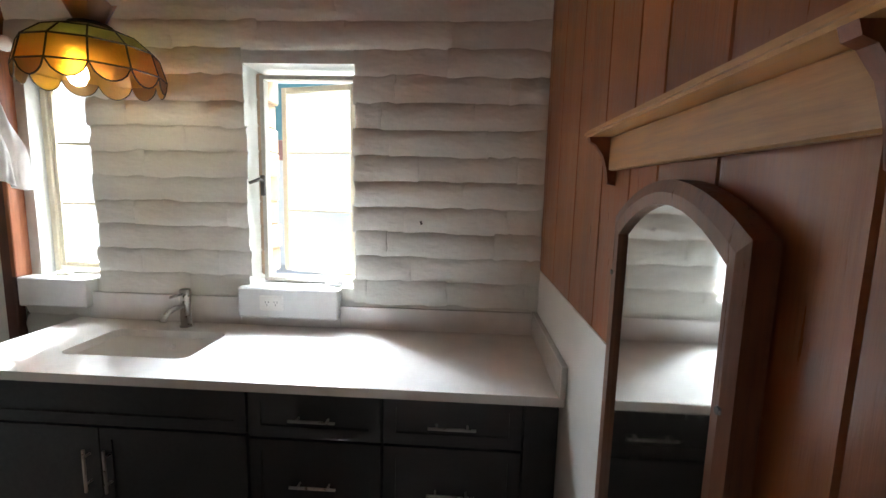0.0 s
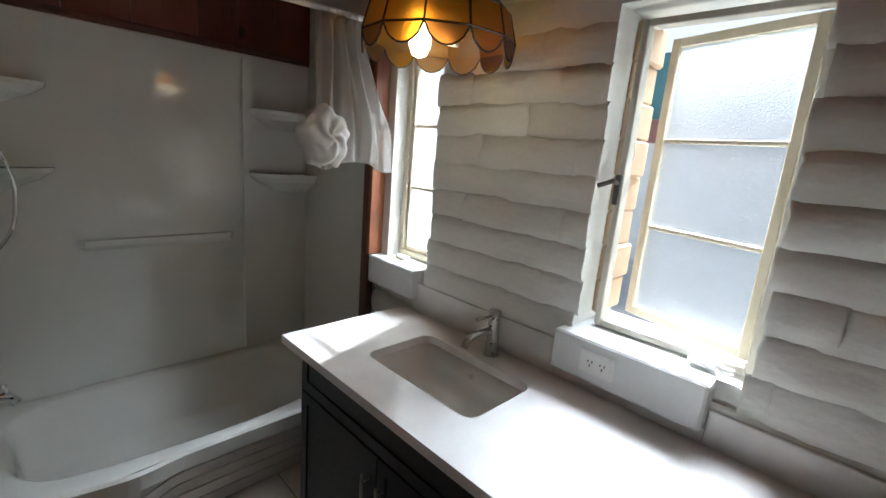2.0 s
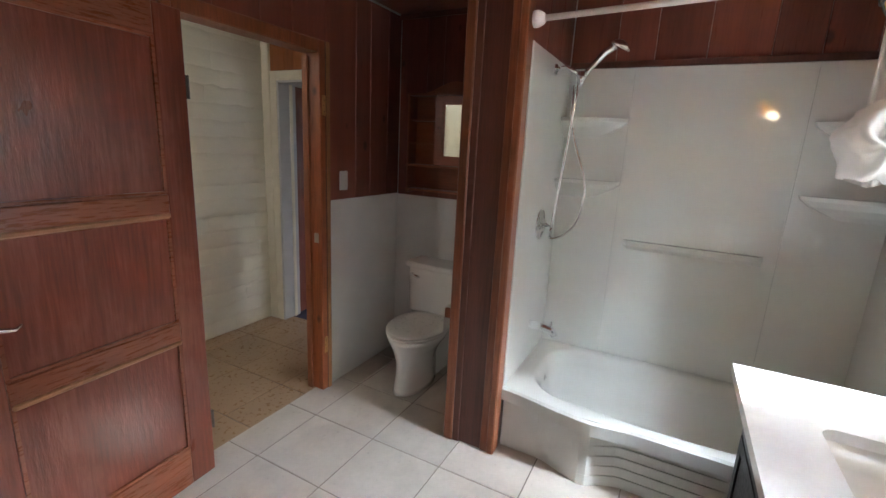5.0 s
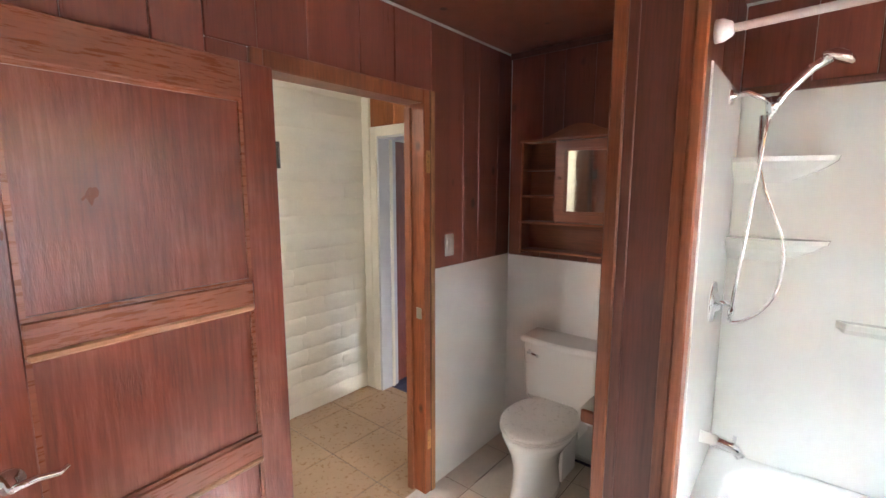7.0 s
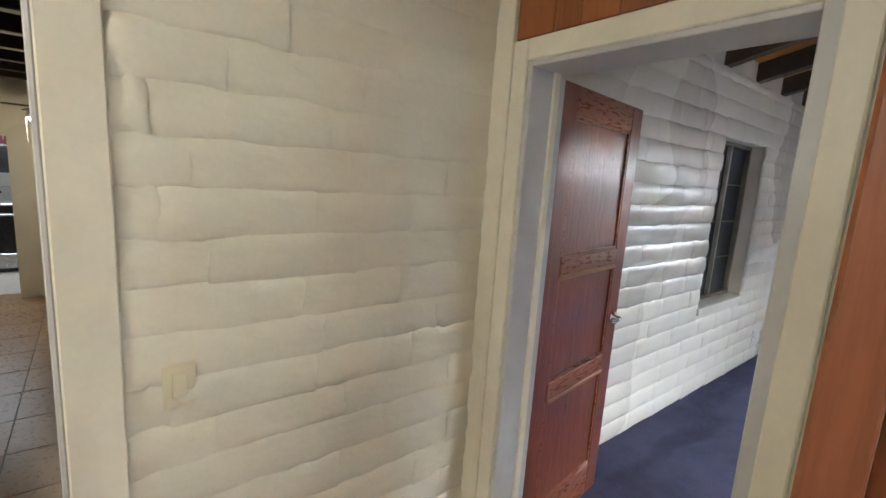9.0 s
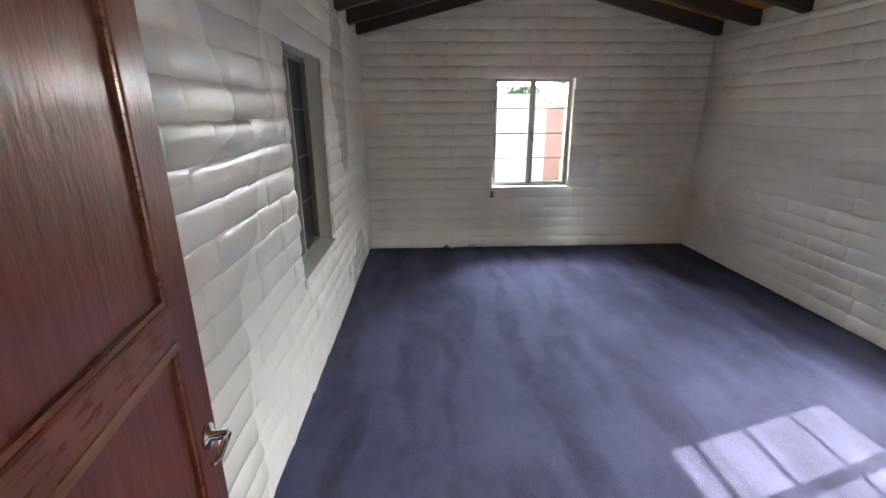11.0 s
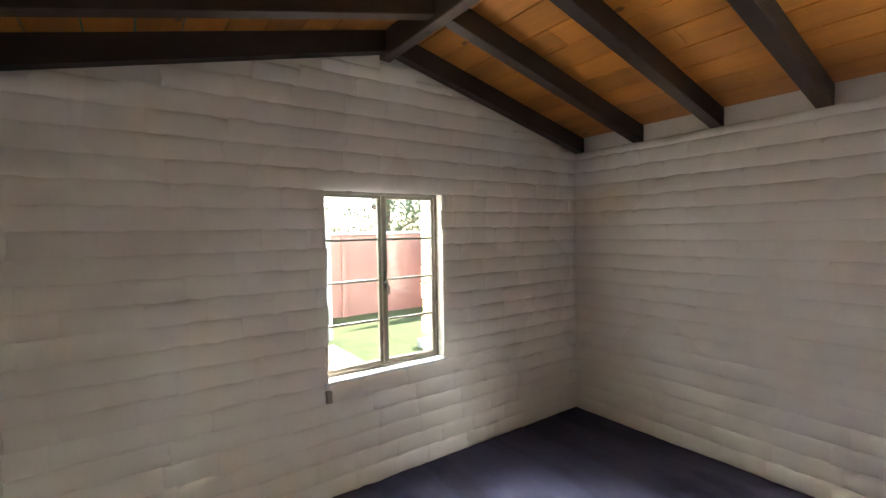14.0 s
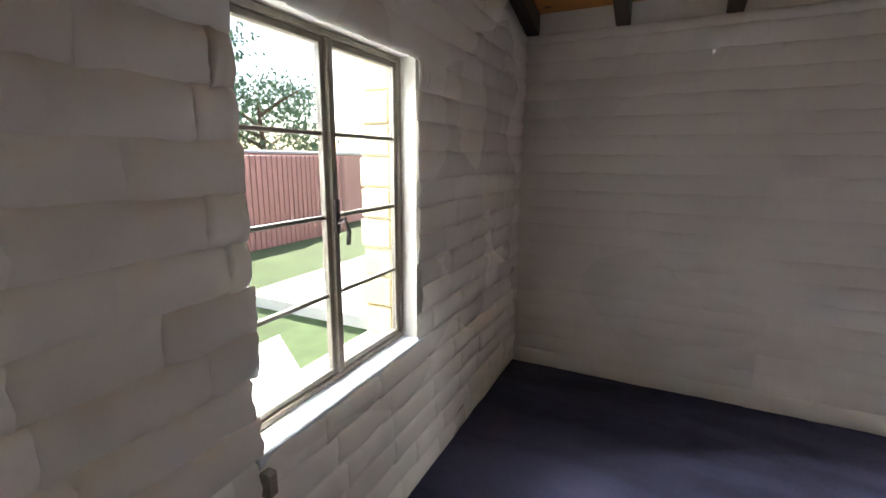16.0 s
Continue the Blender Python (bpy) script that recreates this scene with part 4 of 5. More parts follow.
def rounded(x0, x1, y0, y1, r, z, n=5):
    pts = []
    for cx, cy, a0 in ((x1 - r, y1 - r, 0), (x0 + r, y1 - r, 90), (x0 + r, y0 + r, 180), (x1 - r, y0 + r, 270)):
        for k in range(n + 1):
            a = radians(a0 + 90 * k / n)
            pts.append((cx + r * math.cos(a), cy + r * math.sin(a), z))
    return pts


def holed_slab(x0, x1, y0, y1, z0, z1, hole):
    """A slab with a rounded hole: rings joined to a matching outer ring."""
    n = len(hole)
    cx, cy = sum(p[0] for p in hole) / n, sum(p[1] for p in hole) / n
    outer = []
    for px, py, _ in hole:
        dx, dy = px - cx, py - cy
        k = min(((x1 if dx > 0 else x0) - cx) / dx if abs(dx) > 1e-6 else 1e9, ((y1 if dy > 0 else y0) - cy) / dy if abs(dy) > 1e-6 else 1e9)
        outer.append((cx + dx * k, cy + dy * k))
    for corner in ((x0, y0), (x1, y0), (x0, y1), (x1, y1)):
        i = min(range(n), key=lambda j: (outer[j][0] - corner[0]) ** 2 + (outer[j][1] - corner[1]) ** 2)
        outer[i] = corner
    rings = [[(x, y, z1) for x, y, _ in hole], [(x, y, z1) for x, y in outer], [(x, y, z0) for x, y in outer], [(x, y, z0) for x, y, _ in hole]]
    b = loft(rings + [rings[0]], False)
    bmesh.ops.remove_doubles(b, verts=b.verts[:], dist=0.0001)
    bmesh.ops.recalc_face_normals(b, faces=b.faces[:])
    return b


hole = rounded(*SINK, 0.045, 0)
top = thing("countertop", (-0.65, 1.8, 0.865), "white quartz vanity top with backsplash", "countertop")
slab = holed_slab(-1.62, -0.79, 1.465, NY + 0.004, 0.866, 0.90, hole)
box(-1.79, -1.62, 1.465, NY + 0.004, 0.866, 0.90, bm=slab)
box(-0.79, 0.488, 1.465, NY + 0.004, 0.866, 0.90, bm=slab)
part("slab", slab, QUARTZ, top)
part("backsplash", box(-1.73, -0.948, NY - 0.022, NY + 0.002, 0.9005, 1.035, 0.003), QUARTZ, top)
part("backsplash", box(-0.457, 0.465, NY - 0.022, NY + 0.002, 0.9005, 1.01, 0.003), QUARTZ, top)
part("backsplash", box(-0.948, -0.457, NY - 0.022, NY + 0.002, 0.9005, 0.948, 0.002), QUARTZ, top)
part("side_splash", box(0.466, 0.4885, 1.45, NY - 0.001, 0.9005, 1.015, 0.003), QUARTZ, top)

basin = thing("sink_basin", (-1.2, 1.8, 0.72), "white porcelain undermount rectangular basin", "sink")
rings = []
for inset, z, r in ((-0.012, 0.865, 0.05), (0.0, 0.864, 0.045), (0.006, 0.80, 0.05), (0.02, 0.755, 0.06), (0.06, 0.735, 0.06), (0.13, 0.728, 0.02)):
    rings.append(rounded(SINK[0] + inset, SINK[1] - inset, SINK[2] + inset * 0.9, SINK[3] - inset * 0.9, r, z))
bowl = loft(rings, False)
bowl.faces.new([bowl.verts[i] for i in range(len(bowl.verts) - len(hole), len(bowl.verts))] if not bowl.verts.ensure_lookup_table() else [])
part("bowl", bowl, PORCELAIN, basin, smooth=True)
part("drain", lathe([(0.034, 0), (0.032, 0.004), (0.02, 0.005), (0.018, -0.001), (0.002, -0.001)], (-1.17, 1.80, 0.7285)), NICKEL, basin, "steel drain ring", True)
part("overflow", tube([(-1.205, SINK[3] - 0.008, 0.825), (-1.205, SINK[3] - 0.012, 0.825)], 0.012), CHROME, basin)

f = thing("faucet", (-1.19, 2.035, 0.9), "brushed nickel single-lever faucet behind the basin", "faucet")
part("body", lathe([(0.030, 0), (0.030, 0.006), (0.0245, 0.010), (0.0235, 0.135), (0.024, 0.138), (0.024, 0.178), (0.021, 0.182)], (-1.19, 2.035, 0.9)), NICKEL, f, smooth=True)
part("spout", tube([(-1.19, 2.02, 1.005), (-1.19, 1.96, 1.008), (-1.19, 1.91, 1.002), (-1.19, 1.885, 0.99), (-1.19, 1.872, 0.968)], 0.0135, 14), NICKEL, f, smooth=True)
part("lever", tube([(-1.19, 2.02, 1.062), (-1.19, 1.93, 1.066)], 0.0065, 10), NICKEL, f, smooth=True)

# bathtub with bowed apron and moulded surround
TX0, TX1, TY0, TY1 = -2.822, -2.06, 0.535, 2.10


def smooth_step(a, b, x):
    k = max(0.0, min(1.0, (x - a) / (b - a)))
    return k * k * (3 - 2 * k)


def apron_x(y):
    return -2.105 + 0.09 * smooth_step(0.72, 1.02, y) - 0.05 * smooth_step(1.02, 1.16, y)


def rim_bow(y):
    """How far the rim swells out over the tub's front line, with the step where the ridged half begins."""
    return 0.075 * smooth_step(0.50, 1.02, y) - 0.026 * smooth_step(0.98, 1.2, y) + 0.006


tub = thing("bathtub", (-2.45, 1.32, 0), "white acrylic bathtub with a bowed ridged apron", "bathtub")
N = 40
ys = [TY0 + (TY1 - TY0) * k / N for k in range(N + 1)]
b = bmesh.new()
prof = []
for z in (0.0, 0.06, 0.062, 0.115, 0.117, 0.17, 0.172, 0.225, 0.227, 0.28, 0.30, 0.325, 0.34, 0.362, 0.372):
    prof.append(z)
grid = []
for y in ys:
    row = []
    ridge = smooth_step(0.98, 1.06, y)
    for z in prof:
        step = 0.0
        if z < 0.29:
            step = -0.030 if z in (0.06, 0.115, 0.17, 0.225, 0.28) else -0.037
        x = apron_x(y) + ridge * step
        if z >= 0.30:
            x = -2.080 + rim_bow(y) + 0.012
        if z == 0.372:
            x -= 0.015
        row.append(b.verts.new((x, y, z)))
    grid.append(row)
for A, B in zip(grid, grid[1:]):
    for k in range(len(prof) - 1):
        b.faces.new((A[k], A[k + 1], B[k + 1], B[k]))
part("apron", b, ACRYLIC, tub, "moulded apron with stepped ridges")

def tub_ring(inset_x0, inset_x1, inset_y0, inset_y1, r, z, bow):
    pts = []
    base = rounded(TX0 + inset_x0, TX1 - inset_x1, TY0 + inset_y0, TY1 - inset_y1, r, z, 8)
    dense = []
    for j, (p, q) in enumerate(zip(base, base[1:] + base[:1])):
        dense.append(p)
        if j % 9 == 8:
            dense += [tuple(p[i] + (q[i] - p[i]) * k / 8 for i in range(3)) for k in range(1, 8)]
    for x, y, zz in dense:
        u = (y - TY0) / (TY1 - TY0)
        if x > (TX0 + TX1) / 2:
            x += bow / 0.085 * (rim_bow(y) if r < 0.01 else 0.085 * max(0, math.sin(math.pi * max(0, min(1, u)))) ** 1.3)
        pts.append((x, y, zz))
    return pts


rings = [tub_ring(0, 0.02, 0, 0, 0.005, 0.372, 0.085), tub_ring(0.06, 0.085, 0.09, 0.09, 0.2, 0.374, 0.07), tub_ring(0.075, 0.10, 0.105, 0.105, 0.2, 0.365, 0.07),
         tub_ring(0.10, 0.125, 0.13, 0.14, 0.2, 0.30, 0.06), tub_ring(0.14, 0.16, 0.16, 0.22, 0.18, 0.12, 0.05), tub_ring(0.2, 0.22, 0.22, 0.3, 0.14, 0.075, 0.03)]
b = loft(rings, False)
b.verts.ensure_lookup_table()
nr = len(rings[0])
b.faces.new(b.verts[len(b.verts) - nr:])
part("basin", b, ACRYLIC, tub, smooth=True)
part("overflow_plate", lathe([(0.036, 0), (0.034, 0.006), (0.028, 0.009)], (-2.45, TY0 + 0.125, 0.27), m=Matrix.Rotation(radians(-90), 4, "X")), CHROME, tub, "chrome overflow plate", True)

sur = thing("tub_surround", (-2.45, 1.32, 0.372), "glossy white moulded tub surround with corner shelves", "tub surround")
part("back_panel", box(TX0 - 0.016, TX0 + 0.004, TY0, TY1, 0.374, 2.08, 0.004), ACRYLIC, sur)
for y0, y1 in ((TY0 - 0.012, TY0 + 0.006), (TY1 - 0.006, TY1 + 0.014)):
    part("side_panel", box(TX0 + 0.004, -2.07, y0, y1, 0.374, 2.08, 0.004), ACRYLIC, sur)
for y0, y1 in ((TY0 + 0.006, 0.905), (1.70, TY1 - 0.006)):
    part("corner_panel", box(TX0 + 0.004, TX0 + 0.022, y0, y1, 0.376, 2.06, 0.008, seg=2), ACRYLIC, sur, smooth=False)
for z in (1.80, 1.45):
    for s, yc in ((1, TY0 + 0.008), (-1, TY1 - 0.008)):
        outline = [(TX0 + 0.02, yc)] + [(TX0 + 0.02 + 0.13 * math.sin(radians(a)) ** 0.8, yc + s * 0.36 * math.cos(radians(a))) for a in range(0, 91, 9)]
        b = loft([[(x, y, z - 0.002) for x, y in outline], [(x, y, z) for x, y in outline]][::-1] + [[(TX0 + 0.02 + (x - TX0 - 0.02) * k, yc + (y - yc) * (0.5 + 0.5 * k), z - dz) for x, y in outline] for k, dz in ((0.97, 0.02), (0.75, 0.05), (0.35, 0.085), (0.03, 0.11))])
        part("corner_shelf", b, ACRYLIC, sur, smooth=False)
b = loft([[(TX0 + 0.004, 0.95 + 0.01 * 0, z), (TX0 + 0.004 + d, 0.95 + 0.03, z), (TX0 + 0.004 + d, 1.65 - 0.03, z), (TX0 + 0.004, 1.65, z)] for z, d in ((1.115, 0.045), (1.108, 0.048), (1.085, 0.035), (1.06, 0.004))])
part("soap_ledge", b, ACRYLIC, sur)

sh = thing("shower_set", (-2.45, TY0 + 0.006, 1.2), "chrome hand shower with hose, valve and tub spout", "shower")
yw = TY0 + 0.007
part("valve_plate", lathe([(0.085, 0), (0.082, 0.008), (0.04, 0.014), (0.03, 0.03)], (-2.45, yw, 1.20), 28, m=Matrix.Rotation(radians(-90), 4, "X")), CHROME, sh, smooth=True)
part("valve_lever", tube([(-2.45, yw + 0.02, 1.20), (-2.45, yw + 0.07, 1.20), (-2.44, yw + 0.075, 1.185), (-2.38, yw + 0.075, 1.18)], 0.011, 12), CHROME, sh, smooth=True)
part("shower_arm", tube([(-2.45, yw, 2.02), (-2.45, yw + 0.06, 2.03), (-2.45, yw + 0.13, 1.99)], 0.010, 12), CHROME, sh, smooth=True)
part("holder", lathe([(0.02, -0.03), (0.024, 0), (0.02, 0.03)], (-2.45, yw + 0.14, 1.975), 14), CHROME, sh, smooth=True)
part("wall_flange", lathe([(0.03, 0), (0.026, 0.01)], (-2.45, yw, 2.02), 18, m=Matrix.Rotation(radians(-90), 4, "X")), CHROME, sh, smooth=True)
part("hand_shower", tube([(-2.45, yw + 0.13, 1.93), (-2.45, yw + 0.17, 2.01), (-2.45, yw + 0.24, 2.09), (-2.45, yw + 0.29, 2.12)], 0.013, 12, r_end=0.018), CHROME, sh, smooth=True)
part("shower_head", lathe([(0.015, 0.03), (0.045, 0.012), (0.05, 0), (0.046, -0.006)], (-2.45, yw + 0.31, 2.115), 20, m=Matrix.Rotation(radians(-25), 4, "X")), CHROME, sh, smooth=True)
hose = []
for k in range(41):
    u = k / 40
    hose.append((-2.44 + 0.015 * math.sin(u * 6), yw + 0.13 - 0.055 * math.sin(math.pi * u) + 0.14 * smooth_step(0.45, 0.75, u) * (1 - smooth_step(0.8, 1, u)) - 0.02 * u, 1.94 - 0.81 * math.sin(math.pi * min(u / 1.02, 1)) ** 0.85 * (1 if u < 0.5 else 1) if u < 1 else 1.94))
part("hose", tube(hose, 0.0075, 8), CHROME, sh, "metal shower hose", True)
part("tub_spout", tube([(-2.45, yw, 0.60), (-2.45, yw + 0.08, 0.60), (-2.45, yw + 0.13, 0.59), (-2.45, yw + 0.15, 0.56)], 0.026, 14, r_end=0.02), CHROME, sh, "chrome tub spout", True)
part("diverter", tube([(-2.45, yw + 0.125, 0.605), (-2.45, yw + 0.125, 0.645)], 0.007, 8), CHROME, sh)

rod = thing("curtain_rod", (-2.03, 1.3, 2.17), "white shower curtain rod with round end caps", "curtain rod")
part("bar", tube([(-2.03, 0.55, 2.155), (-2.03, 2.10, 2.205)], 0.0125, 14), PLASTIC, rod, smooth=True)
part("end_cap", lathe([(0.035, 0), (0.035, 0.02), (0.022, 0.045), (0.014, 0.05)], (-2.03, 0.545, 2.155), 20, m=Matrix.Rotation(radians(-90), 4, "X")), PLASTIC, rod, smooth=True)
part("end_cap", lathe([(0.035, 0), (0.035, 0.02), (0.022, 0.045), (0.014, 0.05)], (-2.03, 2.10, 2.205), 20, m=Matrix.Rotation(radians(90), 4, "X")), PLASTIC, rod, smooth=True)

cur = thing("shower_curtain", (-2.03, 1.9, 1.6), "white cotton shower curtain bunched and tied in a knot", "curtain")
b = bmesh.new()
nu, nv = 90, 34
vs = []
for j in range(nv + 1):
    v = j / nv
    row = []
    for i in range(nu + 1):
        u = i / nu
        y0, y1 = 1.715 - 0.035 * v, 1.93 + 0.155 * smooth_step(0, 0.8, v)
        y = y0 + (y1 - y0) * u
        amp = 0.034 * (1 - 0.35 * v)
        x = -2.03 + 0.03 * v + amp * math.sin(u * 26 + 1.5 * math.sin(v * 3)) + 0.010 * math.sin(u * 61 + 2 * v + 3 * noise.noise((u * 3, v * 2, 8))) + 0.02 * noise.noise((u * 5, v * 3, 1.7)) + 0.05 * v * (u - 0.3)
        z = 2.175 - (0.62 + 0.02 * math.sin(u * 8)) * v + 0.012 * noise.noise((u * 9, 2.2, v * 2))
        pull = math.exp(-((u - 0.2) / 0.22) ** 2) * smooth_step(0.25, 0.8, v)
        y += (1.745 - y) * 0.45 * pull
        x += (-2.0 - x) * 0.5 * pull
        row.append(b.verts.new((x, y, z)))
    vs.append(row)
for A, B in zip(vs, vs[1:]):
    for k in range(nu):
        b.faces.new((A[k], A[k + 1], B[k + 1], B[k]))
bmesh.ops.solidify(b, geom=b.faces[:], thickness=0.003)
part("sheet", b, CLOTH, cur, smooth=True)
b = bmesh.new()
bmesh.ops.create_icosphere(b, subdivisions=5, radius=1)
for v in b.verts:
    p = v.co.copy()
    swirl = math.atan2(p.z, p.y) * 5 + 6 * math.hypot(p.y, p.z)
    k = 1 + 0.10 * math.sin(swirl + 2 * noise.noise(p * 1.5)) + 0.10 * noise.noise(p * 3.1) - 0.25 * max(0, p.x) * math.exp(-9 * (p.y ** 2 + (p.z - 0.2) ** 2))
    v.co = (-2.005 + 0.10 * p.x * k, 1.748 + 0.105 * p.y * k, 1.675 + 0.128 * p.z * k)
part("knot", b, CLOTH, cur, "knotted bundle of cloth", True)
for y in (1.77, 1.80, 1.83, 1.87, 1.91):
    part("ring", tube([(-2.03 + 0.022 * math.cos(a), y, 2.188 + 0.026 * math.sin(a)) for a in [k * math.pi / 6 for k in range(12)]], 0.0025, 6, closed=True), PLASTIC, cur)

# stained glass pendant
PX, PY = -1.32, 1.755
lampo = thing("pendant_lamp", (PX, PY, 1.95), "stained glass pendant lamp, amber and green, lit", "pendant lamp")
SEG = 12


def ring_pt(r, z, k):
    a = 2 * math.pi * (k + 0.25) / SEG
    r, z = 0.85 * r, 1.935 + (z - 1.97) * 0.86
    return Vector((PX + r * math.cos(a), PY + r * math.sin(a), z))


tiers = [(0.075, 2.235, 0.185, 2.195, BROWN), (0.185, 2.195, 0.255, 2.135, GREEN), (0.255, 2.135, 0.283, 2.035, AMBER)]
lead = bmesh.new()
for r0, z0, r1, z1, mat in tiers:
    for k in range(SEG):
        q = [ring_pt(r0, z0, k), ring_pt(r0, z0, k + 1), ring_pt(r1, z1, k + 1), ring_pt(r1, z1, k)]
        mid = sum(q, Vector()) / 4
        inw = (Vector((PX, PY, mid.z - 0.1)) - mid).normalized() * 0.003
        part("glass_piece", loft([[p + inw for p in q], q]), mat, lampo)
        tube([q[0], q[3]], 0.0035, 5, lead)
        tube([q[3], q[2]], 0.0035, 5, lead)
for k in range(SEG):
    a, c = ring_pt(0.283, 2.035, k), ring_pt(0.283, 2.035, k + 1)
    pts = [a, c]
    for j in range(1, 8):
        u = 1 - j / 8
        p = a.lerp(c, u)
        pts.append(p + Vector((0, 0, -0.055 * math.sin(math.pi * u) ** 0.6)))
    out = [p + Vector((0, 0, 0)) for p in pts]
    mid = sum(pts, Vector()) / len(pts)
    inw = (Vector((PX, PY, mid.z)) - mid).normalized() * 0.003
    part("glass_petal", loft([[p + inw for p in out], out]), AMBER if k % 2 else BROWN, lampo)
    tube(out[1:] + [a], 0.003, 5, lead)
    a, c = ring_pt(0.055, 2.24, k), ring_pt(0.055, 2.24, k + 1)
    if k % 2 == 0:
        c = ring_pt(0.055, 2.24, k + 2)
        d, e = ring_pt(0.10, 2.33, k + 2), ring_pt(0.10, 2.33, k)
        m_ = ring_pt(0.105, 2.35, k + 1)
        part("crown_petal", loft([[p + Vector((0, 0, 0.0)) for p in (a, c, d, m_, e)], [p + (Vector((PX, PY, p.z)) - p).normalized() * 0.004 for p in (a, c, d, m_, e)]]), BROWN, lampo)
part("lead_frame", lead, LEAD, lampo, "dark leaded seams")
part("cap", lathe([(0.08, 0), (0.07, 0.012), (0.02, 0.03), (0.012, 0.06)], (PX, PY, 2.160), 16), LEAD, lampo, smooth=True)
part("socket", lathe([(0.02, 0.08), (0.022, 0.0)], (PX, PY, 2.05), 12), LEAD, lampo)
part("bulb", lathe([(0.014, 0.10), (0.02, 0.07), (0.033, 0.035), (0.034, 0.01), (0.022, -0.018), (0.004, -0.026)], (PX, PY - 0.075, 1.955), 18), BULB, lampo, "lit warm bulb", True)
coil = [(PX + 0.06 + 0.017 * math.cos(k * 0.7), PY + 0.017 * math.sin(k * 0.7), 1.975 + 0.0016 * k) for k in range(50)]
part("coil_bulb", tube(coil, 0.006, 6), PLASTIC, lampo, "unlit spiral bulb", True)
for k in range(9):
    z = 2.225 + k * 0.03
    pts = [(PX + (0.007 * math.cos(a) if k % 2 else 0), PY + (0 if k % 2 else 0.007 * math.cos(a)), z + 0.019 * math.sin(a)) for a in [j * math.pi / 5 for j in range(10)]]
    part("chain_link", tube(pts, 0.002, 5, closed=True), LEVER, lampo)

# arched wall mirror, peg shelf
mir = thing("wall_mirror", (0.46, 0.77, 0.42), "tall arched mirror in a brown wooden frame", "mirror")
MY0, MY1, MZ0, MZ1 = 0.537, 0.985, 0.42, 1.535
arch = [(MY1 + (MY0 - MY1) * k / 12, MZ1 + 0.07 * (1 - (k / 6 - 1) ** 2)) for k in range(13)]
inner = [(MY1 - 0.036 + (MY0 - MY1 + 0.072) * k / 12, MZ1 - 0.034 + 0.066 * (1 - (k / 6 - 1) ** 2)) for k in range(13)]
o = [(MY0, MZ0), (MY1, MZ0)] + arch
i_ = [(MY0 + 0.036, MZ0 + 0.04), (MY1 - 0.036, MZ0 + 0.04)] + inner
b = loft([[(0.484, y, z) for y, z in i_], [(0.484, y, z) for y, z in o], [(0.452, y, z) for y, z in o], [(0.446, 0.5 * (y + p), 0.5 * (z + q)) for (y, z), (p, q) in zip(o, i_)], [(0.448, y, z) for y, z in i_], [(0.460, y, z) for y, z in i_]], False)
part("frame", b, FRAME_WOOD, mir)
part("mirror_glass", extrude_outline(i_, "x", 0.458, 0.463), MIRROR, mir)
for y, z in ((MY1 - 0.018, 1.42), (MY0 + 0.018, 1.33)):
    part("peg", lathe([(0.006, 0), (0.005, 0.003)], (0.447, y, z), 10, m=Matrix.Rotation(radians(-90), 4, "Y")), LEVER, mir)

shf = thing("wall_shelf", (0.44, 0.7, 1.62), "long pine wall shelf with curved end brackets", "shelf")
part("board", box(0.419, 0.489, 0.16, 1.160, 1.712, 1.728, 0.005, seg=2), PINE_SHELF, shf)
part("back_board", box(0.470, 0.489, 0.16, 1.12, 1.635, 1.7115, 0.003), PINE_SHELF, shf)
for y in (1.12, 0.40):
    outline = [(0.489, 1.6), (0.489, 1.7115), (0.422, 1.7115), (0.426, 1.70), (0.438, 1.695), (0.455, 1.672), (0.466, 1.64), (0.472, 1.605)]
    part("bracket", extrude_outline(outline, "y", y, y + 0.02), TRIM_RED, shf, "dark curved bracket")

# toilet
t = thing("toilet", (-2.5, -0.215, 0), "white two-piece toilet with its lid closed", "toilet")
TY = -0.215


def oval(cx, rx, ry, z, n=28, back=0.0):
    out = []
    for k in range(n):
        a = 2 * math.pi * k / n
        x, y = math.cos(a), math.sin(a)
        if x < 0 and back:
            x, y = x * (1 - back * 0.2), math.copysign(abs(y) ** (1 - 0.5 * back), y)
        out.append((cx + rx * x, TY + ry * y, z))
    return out


part("bowl", loft([oval(-2.42, 0.22, 0.11, 0.0), oval(-2.42, 0.215, 0.105, 0.03), oval(-2.42, 0.20, 0.095, 0.12), oval(-2.43, 0.205, 0.10, 0.20), oval(-2.44, 0.225, 0.135, 0.28), oval(-2.44, 0.25, 0.18, 0.345), oval(-2.44, 0.258, 0.192, 0.385)]), PORCELAIN, t, smooth=True)
part("pedestal", box(-2.74, -2.50, TY - 0.10, TY + 0.10, 0.0, 0.37, 0.03, seg=3), PORCELAIN, t)
part("seat", loft([oval(-2.445, 0.262, 0.197, 0.387, back=0.4), oval(-2.445, 0.266, 0.20, 0.395, back=0.4), oval(-2.445, 0.264, 0.198, 0.403, back=0.4)]), SEAT_PLASTIC, t, smooth=True)
part("lid", loft([oval(-2.447, 0.262, 0.196, 0.405, back=0.4), oval(-2.447, 0.266, 0.20, 0.415, back=0.4), oval(-2.447, 0.256, 0.19, 0.424, back=0.4), oval(-2.447, 0.18, 0.13, 0.427, back=0.4)]), SEAT_PLASTIC, t, smooth=True)
